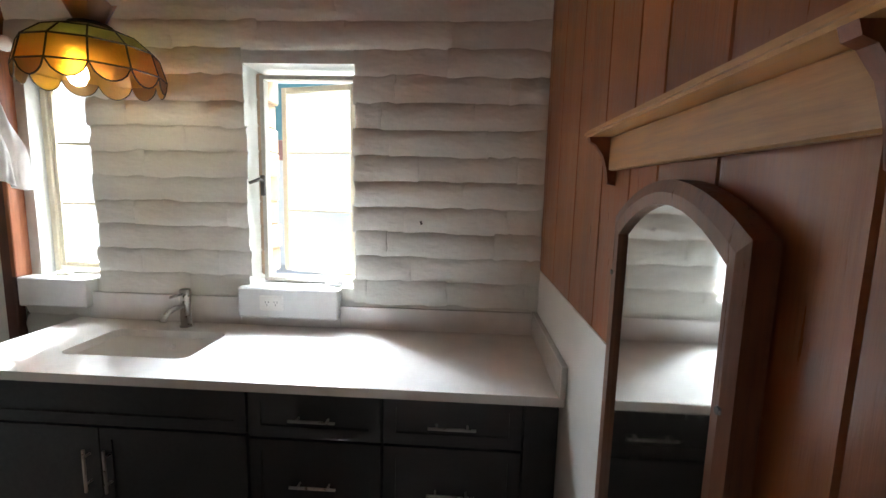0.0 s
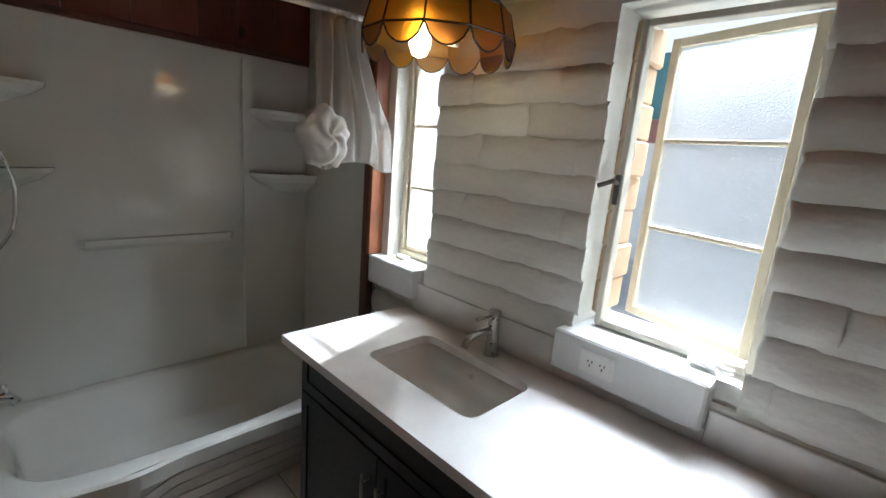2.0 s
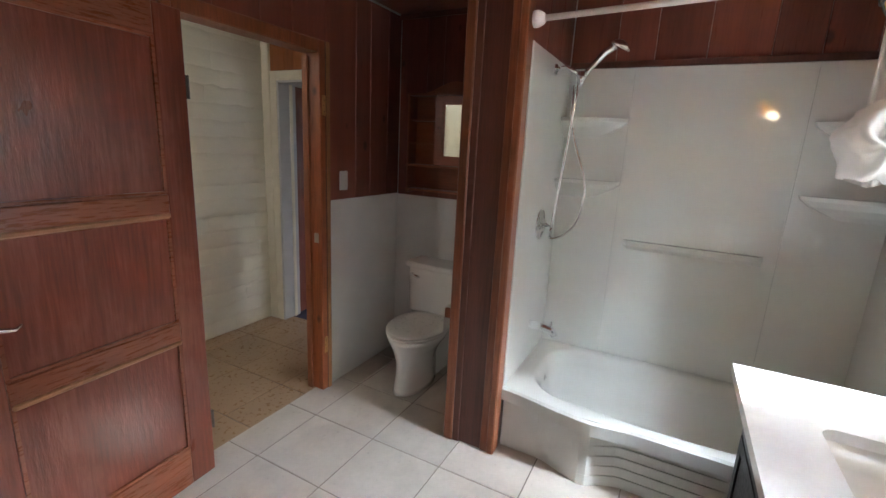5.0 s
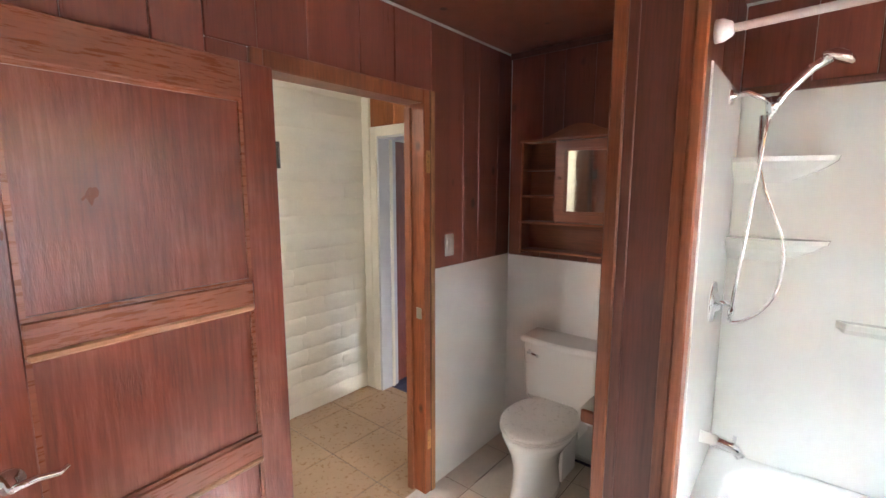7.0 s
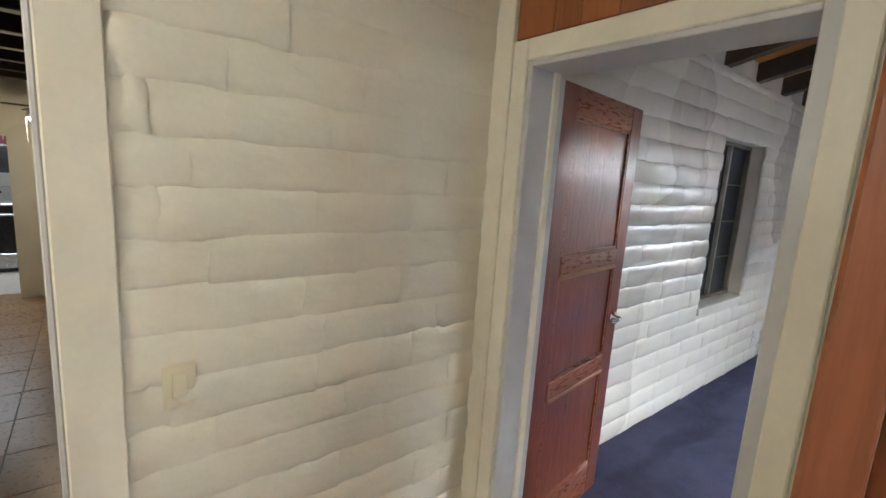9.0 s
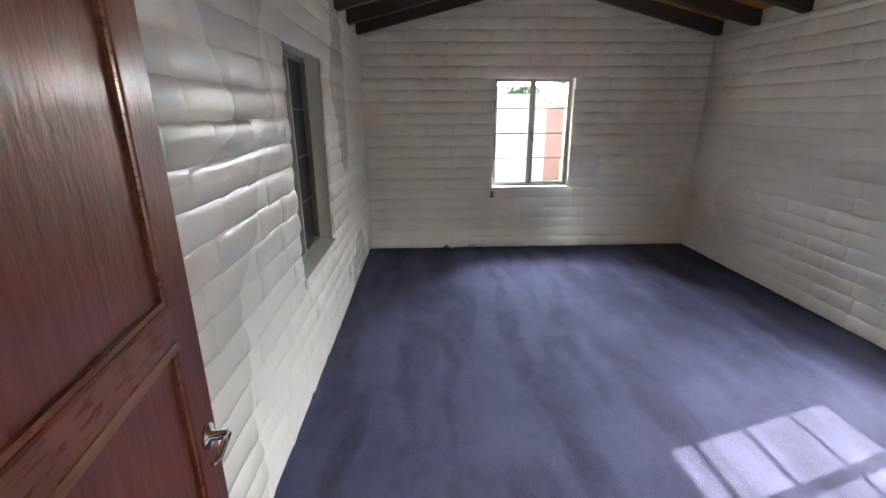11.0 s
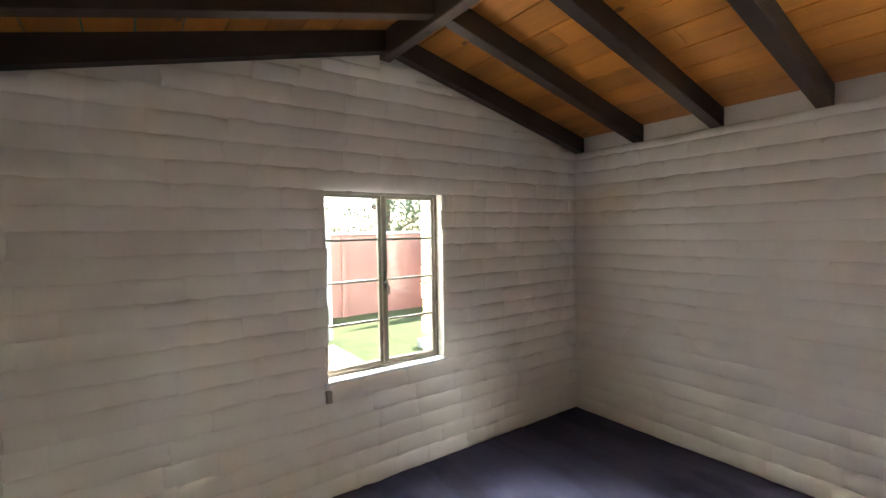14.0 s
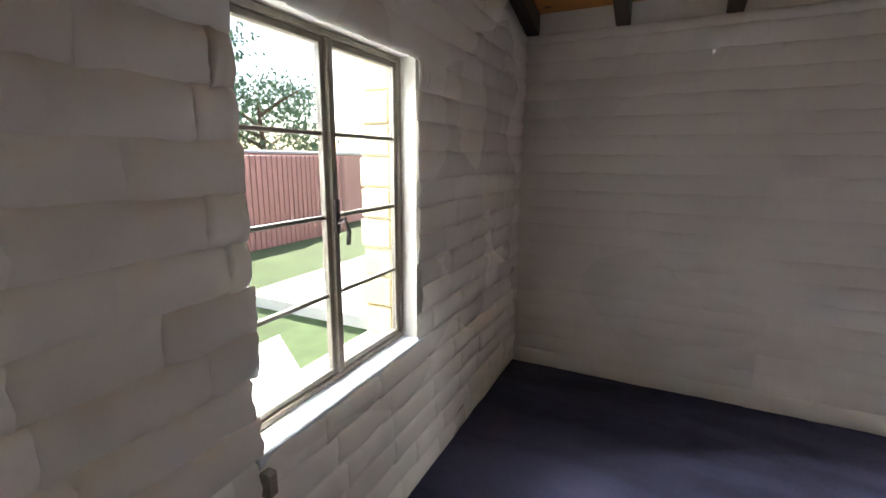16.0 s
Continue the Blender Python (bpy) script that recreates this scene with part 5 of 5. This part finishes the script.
tank = [[(x, y, z) for x, y, _ in rounded(-2.825 , -2.655 + dx, TY - 0.225 - dy, TY + 0.225 + dy, 0.035, 0)] for z, dx, dy in ((0.385, -0.02, -0.02), (0.42, 0, 0), (0.745, 0.012, 0.012))]
part("tank", loft(tank), PORCELAIN, t)
lidr = []
for z, g in ((0.746, 0.012), (0.758, 0.016), (0.778, 0.016), (0.788, 0.008)):
    ring = [(-2.832, TY + 0.225 + g)] + [(-2.832, TY - 0.225 - g)] + [(-2.655 + g + 0.03 * math.cos(math.pi * (k / 10 - 0.5)), TY - 0.225 - g + (0.45 + 2 * g) * k / 10) for k in range(11)]
    lidr.append([(x, y, z) for x, y in ring])
part("tank_lid", loft(lidr), PORCELAIN, t)
part("flush_lever", tube([(-2.64, TY - 0.18, 0.70), (-2.615, TY - 0.18, 0.70), (-2.61, TY - 0.15, 0.697), (-2.61, TY - 0.11, 0.69)], 0.009, 10), CHROME, t, "chrome flush lever", True)
tp = thing("toilet_paper_holder", (-2.25, 0.2, 0.66), "dark wooden paper holder with a white roll", "paper holder")
for x in (-2.33, -2.165):
    part("arm", box(x - 0.01, x + 0.01, 0.12, 0.245, 0.64, 0.70, 0.006), TRIM_RED, tp)
part("back_plate", box(-2.345, -2.15, 0.236, 0.2475, 0.62, 0.72, 0.004), TRIM_RED, tp)
part("roll", lathe([(0.02, -0.06), (0.048, -0.06), (0.048, 0.06), (0.02, 0.06)], (-2.248, 0.15, 0.665), 24, m=Matrix.Rotation(radians(90), 4, "Y")), PAPER, tp, "white paper roll", True)
part("loose_sheet", box(-2.305, -2.19, 0.1005, 0.1015, 0.53, 0.665), PAPER, tp)

# medicine cabinet over the toilet
mc = thing("medicine_cabinet", (-2.77, -0.2, 1.27), "reddish wood medicine cabinet with shelves and mirror door", "medicine cabinet")
y0, y1, xb, xf = -0.532, 0.10, WX + 0.006, -2.72
part("back", box(xb, xb + 0.01, y0, y1, 1.29, 1.945), CABINET_WOOD, mc)
for y in (y0, y0 + 0.225, y1 - 0.014):
    lo = 1.455 if y == y0 + 0.225 else 1.27
    part("side", box(xb, xf, y, y + 0.014, lo, 1.945, 0.003), CABINET_WOOD, mc)
for z in (1.93, 1.455, 1.285):
    part("shelf", box(xb, xf + (0.006 if z > 1.4 else 0), y0 - 0.006, y1 + 0.006, z, z + 0.014, 0.003), CABINET_WOOD, mc)
for z in (1.61, 1.765):
    part("shelf", box(xb + 0.01, xf - 0.002, y0 + 0.014, y0 + 0.225, z, z + 0.012, 0.002), CABINET_WOOD, mc)
part("crest", extrude_outline([(y0 + 0.05, 1.945)] + [(y0 + 0.05 + (y1 - y0 - 0.1) * k / 14, 1.955 + 0.075 * math.sin(math.pi * k / 14) ** 2) for k in range(15)] + [(y1 - 0.05, 1.945)], "x", xb + 0.002, xb + 0.018), CABINET_WOOD, mc)
ajar = Matrix.Translation((xf, y1, 0)) @ Matrix.Rotation(radians(0.9), 4, "Z") @ Matrix.Translation((-xf, -y1, 0))
b = wall_mesh("x", xf - 0.002, xf + 0.016, y0 + 0.232, y1 - 0.002, 1.475, 1.925, [(y0 + 0.288, y1 - 0.05, 1.525, 1.88)])
for a, c, e, f in ((y0 + 0.288, y0 + 0.30, 1.525, 1.88), (y1 - 0.062, y1 - 0.05, 1.525, 1.88), (y0 + 0.30, y1 - 0.062, 1.525, 1.537), (y0 + 0.30, y1 - 0.062, 1.868, 1.88)):
    box(xf, xf + 0.011, a, c, e, f, bm=b)
bmesh.ops.transform(b, matrix=ajar, verts=b.verts)
dr = part("door_frame", b, CABINET_WOOD, mc)
part("door_mirror", box(xf + 0.001, xf + 0.006, y0 + 0.299, y1 - 0.061, 1.536, 1.869, m=ajar), MIRROR, dr, "small mirror pane")
part("knob", lathe([(0.006, 0), (0.010, 0.012), (0.006, 0.016)], (xf + 0.016, y0 + 0.26, 1.72), 12, m=Matrix.Rotation(radians(90), 4, "Y")), TRIM_RED, dr)

# tub post and trims
post = thing("tub_post", (-2.01, 0.39, 0), "dark stained wooden post with red trim at the tub", "post", kind="structure")
part("core", box(-2.03, -2.008, 0.262, 0.518, 0, BATH_CEIL, 0.003), TRIM_DARK, post)
part("trim", box(-2.04, -1.99, 0.236, 0.288, 0, BATH_CEIL, 0.006), TRIM_RED, post)
part("trim", box(-2.075, -1.99, 0.495, 0.534, 0, BATH_CEIL, 0.006), TRIM_RED, post)
part("batten", box(-2.008, -1.998, 0.288, 0.325, 0, BATH_CEIL, 0.003), TRIM_DARK, post)
part("batten", box(-2.008, -2.0, 0.455, 0.495, 0, BATH_CEIL, 0.003), TRIM_RED, post)
tr = thing("tub_window_trim", (-2.07, 2.09, 0), "dark wooden trim between tub and window", "trim", kind="structure")
part("board", box(-2.13, -2.07, 2.055, NY + 0.01, 0, BATH_CEIL, 0.004), TRIM_DARK, tr)
part("edge", box(-2.07, -2.045, 2.045, NY + 0.01, 1.106, BATH_CEIL, 0.004), TRIM_RED, tr)
structure("trim_surround_top", box(TX0 - 0.015, TX0 + 0.01, TY0, TY1 - 0.02, 2.082, 2.115, 0.006), TRIM_DARK, "dark moulding above the tub surround", "trim")
structure("trim_ceiling", box(WX, WX + 0.025, SY, 0.24, BATH_CEIL - 0.025, BATH_CEIL + 0.01, 0.006), TRIM_DARK, "dark ceiling moulding in the toilet nook", "trim")

# white wainscot
structure("wainscot_west", box(WX - 0.012, WX, SY, 0.262, 0.0, 1.235), WHITE_PANEL, "white painted wainscot behind the toilet", "wainscot")
structure("wainscot_south", box(WX, -2.076, SY - 0.012, SY, 0.0, 1.24), WHITE_PANEL, "white painted wainscot beside the doorway", "wainscot")
structure("wainscot_south_2", box(-1.139, EX, SY - 0.012, SY, 0.0, 1.24), WHITE_PANEL, "white painted wainscot behind the open door", "wainscot")
structure("wainscot_partition", box(WX, -2.04, 0.248, 0.262, 0.0, 1.235), WHITE_PANEL, "white painted wainscot on the partition", "wainscot")
structure("wainscot_east", box(EX, EX + 0.012, SY, NY, 0.0, 1.215), WHITE_PANEL, "white painted wainscot panel", "wainscot")
structure("baseboard_bath", box(WX, WX + 0.012, SY, 0.248, 0, 0.03, 0.004), WHITE_PANEL, "low white baseboard strip", "baseboard")

# bedroom fan
FX, FY = -5.64, -0.03
fan = thing("ceiling_fan", (FX, FY, 2.6), "ceiling fan with five dark blades, brushed nickel hub", "ceiling fan")
part("canopy", lathe([(0.065, 0.0), (0.06, -0.04), (0.03, -0.06)], (FX, FY, 3.01), 24), NICKEL, fan, smooth=True)
part("downrod", tube([(FX, FY, 2.96), (FX, FY, 2.80)], 0.013, 12), NICKEL, fan, smooth=True)
part("motor", lathe([(0.03, 0.11), (0.055, 0.10), (0.075, 0.05), (0.095, 0.02), (0.10, -0.01), (0.10, -0.055), (0.094, -0.062)], (FX, FY, 2.70), 32), NICKEL, fan, "brushed nickel motor housing", True)
part("light_lens", lathe([(0.092, 0.005), (0.088, -0.018), (0.06, -0.036), (0.01, -0.042)], (FX, FY, 2.64), 32), FAN_LENS, fan, "unlit white lens", True)
for k in range(5):
    m = Matrix.Translation((FX, FY, 2.715)) @ Matrix.Rotation(radians(22 + 72 * k), 4, "Z") @ Matrix.Rotation(radians(-14), 4, "X")
    outl = [(0.07, -0.035), (0.2, -0.06), (0.45, -0.062), (0.69, -0.045), (0.71, -0.02), (0.70, 0.045), (0.45, 0.065), (0.2, 0.058), (0.07, 0.03)]
    b = extrude_outline(outl, "z", -0.004, 0.004)
    bmesh.ops.transform(b, matrix=m, verts=b.verts)
    part("blade", b, BLADE, fan)

# small anchor in the block wall
an = thing("wall_anchor", (-0.07, NY - 0.012, 1.42), "small rusty hook stuck in the white block wall", "hook")
part("plug", lathe([(0.014, 0), (0.011, 0.006)], (-0.07, NY - 0.004, 1.42), 12, m=Matrix.Rotation(radians(90), 4, "X")), PLASTER, an)
part("hook", tube([(-0.07, NY - 0.008, 1.42), (-0.07, NY - 0.03, 1.42), (-0.072, NY - 0.034, 1.432)], 0.0045, 8), LEVER, an)

# cable stub on the bedroom floor
cb = thing("cable_stub", (-8.19, -0.98, 0), "white cable end poking out by the bedroom wall", "cable")
part("plate", box(BX - 0.002, BX + 0.03, -1.12, -1.03, 0.0, 0.035, 0.01), LEVER, cb)
part("plug", tube([(BX + 0.03, -1.06, 0.03), (BX + 0.05, -1.03, 0.035), (BX + 0.09, -1.02, 0.03)], 0.018, 10), PLASTIC, cb, smooth=True)
single("floor_box", box(BX + 0.002, BX + 0.025, -0.80, -0.70, 0.0, 0.05, 0.012), STEEL, "small grey box at the foot of the bedroom wall", "box")

# ---- outside ----
structure("pavement_patio", box(-12.6, -8.56, -6, 1.2, -0.23, -0.1), CONCRETE, "pale concrete patio by the lawn", "pavement")
structure("pavement_side", box(-12, 6, 2.5, 9.1, -0.23, -0.08), PALE_YARD, "pale concrete yard along the house", "pavement")
wl = thing("garden_wall", (-15.5, 1.5, -0.22), "pink stucco garden wall along the lawn", "garden wall")
part("wall", box(-15.7, -15.5, 1.6, 14, -0.25, 1.75, 0.02), PINK_WALL, wl)
part("cap", box(-15.76, -15.44, 1.6, 14, 1.75, 1.83, 0.02), SHED_WHITE, wl)
for y in (2.6, 5.5, 8.5):
    part("post", box(-15.5, -15.42, y - 0.06, y + 0.06, -0.25, 1.75, 0.01), PINK_WALL, wl)
fe = thing("garden_fence", (-14.6, 6.0, -0.22), "red corrugated metal fence beside the lawn", "fence")
for k in range(26):
    part("slat", box(-14.62, -14.58, 4.3 + k * 0.14, 4.42 + k * 0.14, -0.22, 1.7, 0.008), FENCE_RED, fe)
part("rail", box(-14.66, -14.62, 4.3, 7.9, 1.4, 1.48), FENCE_RED, fe)
hs = thing("white_shed", (-14.5, -4.2, -0.22), "white painted garden shed with a flat roof", "shed")
part("wall", box(-16, -13.4, -9, 1.5, -0.25, 1.9), SHED_WHITE, hs)
part("roof", box(-16.2, -13.1, -9.2, 1.55, 1.9, 2.05, 0.02), CONCRETE, hs)
hs = thing("neighbour_house", (-4, 9, -0.22), "bright white house wall with reddish trim across the yard", "house")
part("wall", box(-11, 6, 9.2, 12, -0.25, 2.1), BRIGHT_WALL, hs)
part("fascia", box(-11.2, 6.2, 9.0, 12.2, 2.1, 2.5, 0.02), FENCE_RED, hs)
# plain teal box added for the teal band above the fascia
part("roof", box(-11.2, 6.2, 9.0, 12.2, 2.5, 3.6, 0.02), TEAL, hs)
for k in range(9):
    z = WIN_W[2] + 0.01 + k * 0.146
    part("block", box(BX - 0.305 - 0.012 * (k % 2), BX - 0.145, WIN_W[1] - 0.022 - 0.006 * math.sin(k * 2.1), WIN_W[1] + 0.003, z, z + 0.138, 0.008), YELLOW_BLOCK, wall_bed_w, "yellow painted block of the outer reveal")
for k in range(8):
    z = WIN_A[2] + 0.03 + k * 0.126
    part("block", box(WIN_A[0] - 0.003, WIN_A[0] + 0.03 + 0.008 * math.sin(k * 1.9), 2.262, 2.435 + 0.01 * (k % 2), z, z + 0.1255, 0.008), BRICK_OUT, wall_bath_n, "sunlit orange block of the outer reveal")


def tree(place, height, spread, seed, label):
    rnd = random.Random(seed)
    t = thing("tree", place, label, "tree", "garden trees")
    x, y, z = place
    trunk = tube([(x, y, z), (x + 0.1, y, z + height * 0.3), (x, y + 0.1, z + height * 0.6), (x, y, z + height * 0.9)], 0.22, 8, r_end=0.04)
    for k in range(7):
        a, h = k * 0.9 + rnd.random(), z + height * (0.3 + 0.08 * k)
        tube([(x, y, h), (x + 0.5 * spread * math.cos(a), y + 0.5 * spread * math.sin(a), h + 0.5), (x + 0.9 * spread * math.cos(a), y + 0.9 * spread * math.sin(a), h + 0.8)], 0.08, 6, trunk, r_end=0.02)
    part("trunk", trunk, BARK, t)
    verts, faces = [], []
    for k in range(5200):
        cl = k % 40
        r2 = random.Random(seed * 100 + cl)
        a, e, rr = r2.random() * 6.28, r2.uniform(0.25, 1.0), r2.random() ** 0.5 * spread
        c = Vector((x + rr * math.cos(a), y + rr * math.sin(a), z + height * e))
        p = c + Vector((rnd.gauss(0, 0.35), rnd.gauss(0, 0.35), rnd.gauss(0, 0.25)))
        u = Vector((rnd.gauss(0, 1), rnd.gauss(0, 1), rnd.gauss(0, 1))).normalized() * 0.085
        w_ = u.orthogonal().normalized() * 0.04
        i = len(verts)
        verts += [p - u, p + w_, p + u, p - w_]
        faces.append((i, i + 1, i + 2, i + 3))
    me = bpy.data.meshes.new("crown")
    me.from_pydata([tuple(v) for v in verts], [], faces)
    me.materials.append(LEAF)
    cr = new("crown", me)
    cr.parent = t
    cr.matrix_parent_inverse = t.matrix_world.inverted()


tree((-20.5, 1.0, -0.22), 5.5, 2.2, 3, "tall green leafy tree behind the garden wall")
tree((-19.0, 5.6, -0.22), 5.0, 2.2, 5, "dense green leafy tree behind the garden wall")
tree((-20.0, 10.2, -0.22), 4.2, 2.0, 8, "green leafy tree beyond the fence")

# ---- boards, tiles and bricks ----


def boards(parent, axis, face, out, u0, u1, z0, z1, widths, mat, seed, skip=None):
    """Vertical boards proud of a wall: out is the signed thickness from the core to the face."""
    rnd = random.Random(seed)
    u = u0
    while u < u1 - 0.01:
        w_ = min(rnd.choice(widths), u1 - u)
        if u1 - u - w_ < 0.05:
            w_ = u1 - u
        za = z0
        if skip and skip[0] < u + w_ / 2 < skip[1]:
            za = skip[2]
        a, c = (face - out, face) if out > 0 else (face, face - out)
        ca = (u + 0.0006, u + w_ - 0.0006)
        b = box(a, c, ca[0], ca[1], za, z1, 0.004) if axis == "x" else box(ca[0], ca[1], a, c, za, z1, 0.004)
        part("board", b, mat, parent)
        u += w_


boards(wall_bath_e, "x", EX, -0.011, SY, NY, 1.216, BATH_CEIL, (0.14, 0.2, 0.25, 0.28), REDWOOD, 2)
boards(wall_bath_s, "y", SY, 0.011, WX, -2.076, 1.241, BATH_CEIL, (0.15, 0.2, 0.25), REDWOOD_DARK, 4)
boards(wall_bath_s, "y", SY, 0.011, -2.076, -1.0, 2.141, BATH_CEIL, (0.15, 0.2, 0.25), REDWOOD_DARK, 5)
boards(wall_bath_s, "y", SY, 0.011, -1.0, EX, 1.241, BATH_CEIL, (0.15, 0.2, 0.25), REDWOOD_DARK, 21)
boards(wall_bath_s, "y", SY, 0.011, -1.139, -1.0, 1.241, 2.14, (0.15,), REDWOOD_DARK, 22)
boards(wall_bath_w, "x", WX, 0.011, SY, 0.25, 1.236, BATH_CEIL, (0.13, 0.18, 0.22), REDWOOD_DARK, 6)
boards(wall_bath_w, "x", WX, 0.011, 0.53, NY, 2.083, BATH_CEIL, (0.2, 0.25, 0.28), REDWOOD_DARK, 7)
boards(wall_tub, "y", 0.252, -0.01, WX + 0.01, -2.04, 1.236, BATH_CEIL, (0.15, 0.2), REDWOOD_DARK, 8)
boards(wall_tub, "y", 0.528, 0.01, WX + 0.01, -2.075, 2.083, BATH_CEIL, (0.2, 0.25), REDWOOD_DARK, 9)
boards(wall_hall_w, "x", HW + 0.012, 0.011, -1.85, -0.81, 2.128, HALL_CEIL, (0.10, 0.13, 0.16), REDWOOD, 10)

tile_meshes = {}


def tiles(parent, x0, x1, y0, y1, px, py, pitch, mat, keep=300):
    """Square tiles on a grid through (px, py); cut at the borders."""
    i0, i1 = math.floor((x0 - px) / pitch), math.ceil((x1 - px) / pitch)
    j0, j1 = math.floor((y0 - py) / pitch), math.ceil((y1 - py) / pitch)
    for i in range(i0, i1):
        for j in range(j0, j1):
            a, c = max(x0, px + i * pitch + 0.003), min(x1, px + (i + 1) * pitch - 0.003)
            e, f_ = max(y0, py + j * pitch + 0.003), min(y1, py + (j + 1) * pitch - 0.003)
            if c - a < 0.02 or f_ - e < 0.02:
                continue
            key = (round(c - a, 3), round(f_ - e, 3), mat.name)
            if key not in tile_meshes:
                tile_meshes[key] = mesh_of(box(-(c - a) / 2, (c - a) / 2, -(f_ - e) / 2, (f_ - e) / 2, -0.01, 0, 0.002), mat, name="tile")
            ob = new("tile", tile_meshes[key])
            ob.location = ((a + c) / 2, (e + f_) / 2, 0.0)
            ob.parent = parent


tiles(bpy.data.objects["floor_bath"], WX, EX, SY - 0.05, NY, -1.77, -0.09, 0.42, TILE)
tiles(bpy.data.objects["floor_hall"], HW - 0.09, 1.5, -7.6, SY - 0.05, -1.07, -3.02, 0.415, TILE_HALL)
structure("floor_living_far", box(1.5, 4.05, -9.45, HS, -0.1, 0.0), TILE_HALL, "tan tiles in the far living room", "floor")
structure("floor_kitchen", box(-2.2, 1.5, -9.45, -7.6, -0.1, 0.0), TILE, "pale kitchen floor", "floor")

brick_sets = {}


def brick_meshes(mat, rough, end, joint):
    """Sixteen slumped block fronts, one unit long and high, front at y = -1; joint is how far the bed joints are filled."""
    if mat.name in brick_sets:
        return brick_sets[mat.name]
    out = []
    us, ws = (-0.5, -0.45, -0.27, 0.0, 0.27, 0.45, 0.5), (-0.5, -0.41, -0.16, 0.14, 0.38, 0.5)
    nx, nz = len(us) - 1, len(ws) - 1
    for s in range(16):
        b = bmesh.new()
        g = []
        for i, uu in enumerate(us):
            col = []
            low = joint + 0.55 * noise.noise((s * 5.1 + uu * 3, 3.3, s))
            high = joint + 0.12 + 0.55 * noise.noise((s * 4.7 + uu * 3, 8.1, s))
            for j, ww in enumerate(ws):
                full = 0.95 + rough * 0.75 * noise.noise((s * 7.3 + uu * 3.5, ww * 2.5, s))
                d = (low, 0.35 * low + 0.65 * full - 0.08, full, full + 0.03, 0.3 * high + 0.7 * full, high)[j]
                if i in (0, nx):
                    d = min(d, end + 0.5 * noise.noise((s, ww * 3 + i, 7)))
                wob = 0.11 * rough * noise.noise((s * 3.1 + uu * 4, 9 + (j > 2) * 4, s)) if 0 < i < nx else 0
                lean = 0.03 * noise.noise((s + i, ww * 4, 5)) if i in (0, nx) else 0
                col.append(b.verts.new((uu + lean, -max(d, 0.08), ww + wob)))
            g.append(col)
        for A, B in zip(g, g[1:]):
            for k in range(nz):
                b.faces.new((A[k], B[k], B[k + 1], A[k + 1]))
        out.append(mesh_of(b, mat, True, "brick"))
    brick_sets[mat.name] = out
    return out


def bricks(parent, axis, face, facing, u0, u1, z0, top, mat, seed, openings=(), length=0.40, course=0.13, proud=0.022, rough=0.5, end=0.5, joint=0.3):
    """Courses of blocks on a wall's core; facing is the sign of the way they look. top(u) bounds the height."""
    rnd = random.Random(seed)
    meshes = brick_meshes(mat, rough, end, joint)
    turn = {("y", -1): 0, ("y", 1): 180, ("x", 1): 90, ("x", -1): -90}[axis, facing]
    core = face - facing * JOINT
    row, z = 0, z0
    while z < 3.2:
        cuts = [u0]
        u = u0 - length * (0.5 if row % 2 else 0.0) - rnd.uniform(0, 0.08)
        while u < u1:
            u += length + rnd.uniform(-0.09, 0.07)
            if u0 + 0.05 < u < u1 - 0.05:
                cuts.append(u)
        cuts.append(u1)
        for a, c in zip(cuts, cuts[1:]):
            spans = [(a, c)]
            for o0, o1, oz0, oz1 in openings:
                if z + course * 0.75 > oz0 and z + course * 0.25 < oz1:
                    nxt = []
                    for p, q in spans:
                        if q <= o0 or p >= o1:
                            nxt.append((p, q))
                        else:
                            if p < o0:
                                nxt.append((p, o0 + rnd.uniform(-0.002, 0.018)))
                            if q > o1:
                                nxt.append((o1 - rnd.uniform(-0.002, 0.018), q))
                    spans = nxt
            for p, q in spans:
                lim = min(top(p), top(q))
                h = min(course, lim - z)
                if q - p < 0.03 or h < 0.045:
                    continue
                ob = new("brick", rnd.choice(meshes))
                um, zm = (p + q) / 2, z + h / 2
                ob.location = (um, core, zm) if axis == "y" else (core, um, zm)
                ob.rotation_euler = (0, rnd.uniform(-0.010, 0.010), radians(turn))
                ob.scale = (q - p + 0.008, proud * rnd.uniform(0.75, 1.15), h + 0.012)
                ob.parent = parent
        z += course
        row += 1


def flat(h):
    return lambda u: h


bricks(wall_bath_n, "y", NY, -1, -2.10, EX, 0.55, flat(BATH_CEIL), PAINT_BATH, 11, [(WIN_A[0], WIN_A[1], 1.09, 2.14), (WIN_B[0] - 0.2, WIN_B[1], 1.10, 2.14)], 0.46, 0.118, 0.032, 0.8, 0.72, 0.30)
bricks(wall_hall_s, "y", HS, 1, HW + 0.02, -1.56, 0.0, flat(HALL_CEIL), CREAM, 12, (), 0.40, 0.122, 0.024, 0.7, 0.72, 0.36)
bricks(wall_bed_w, "x", BX, 1, BS, BN, 0.0, lambda y: slope_z(y) + 0.01, PAINT, 13, [WIN_W], 0.36, 0.13, 0.038, 0.6, 0.60, 0.16)
bricks(wall_bed_n, "y", BN, -1, BX, BE - 0.02, 0.0, flat(2.53), PAINT, 14, [WIN_N], 0.40, 0.13, 0.029, 0.6, 0.66, 0.18)
bricks(wall_bed_s, "y", BS, 1, BX, BE - 0.02, 0.0, flat(2.53), PAINT, 15, [WIN_S], 0.40, 0.13, 0.026, 0.6, 0.66, 0.18)
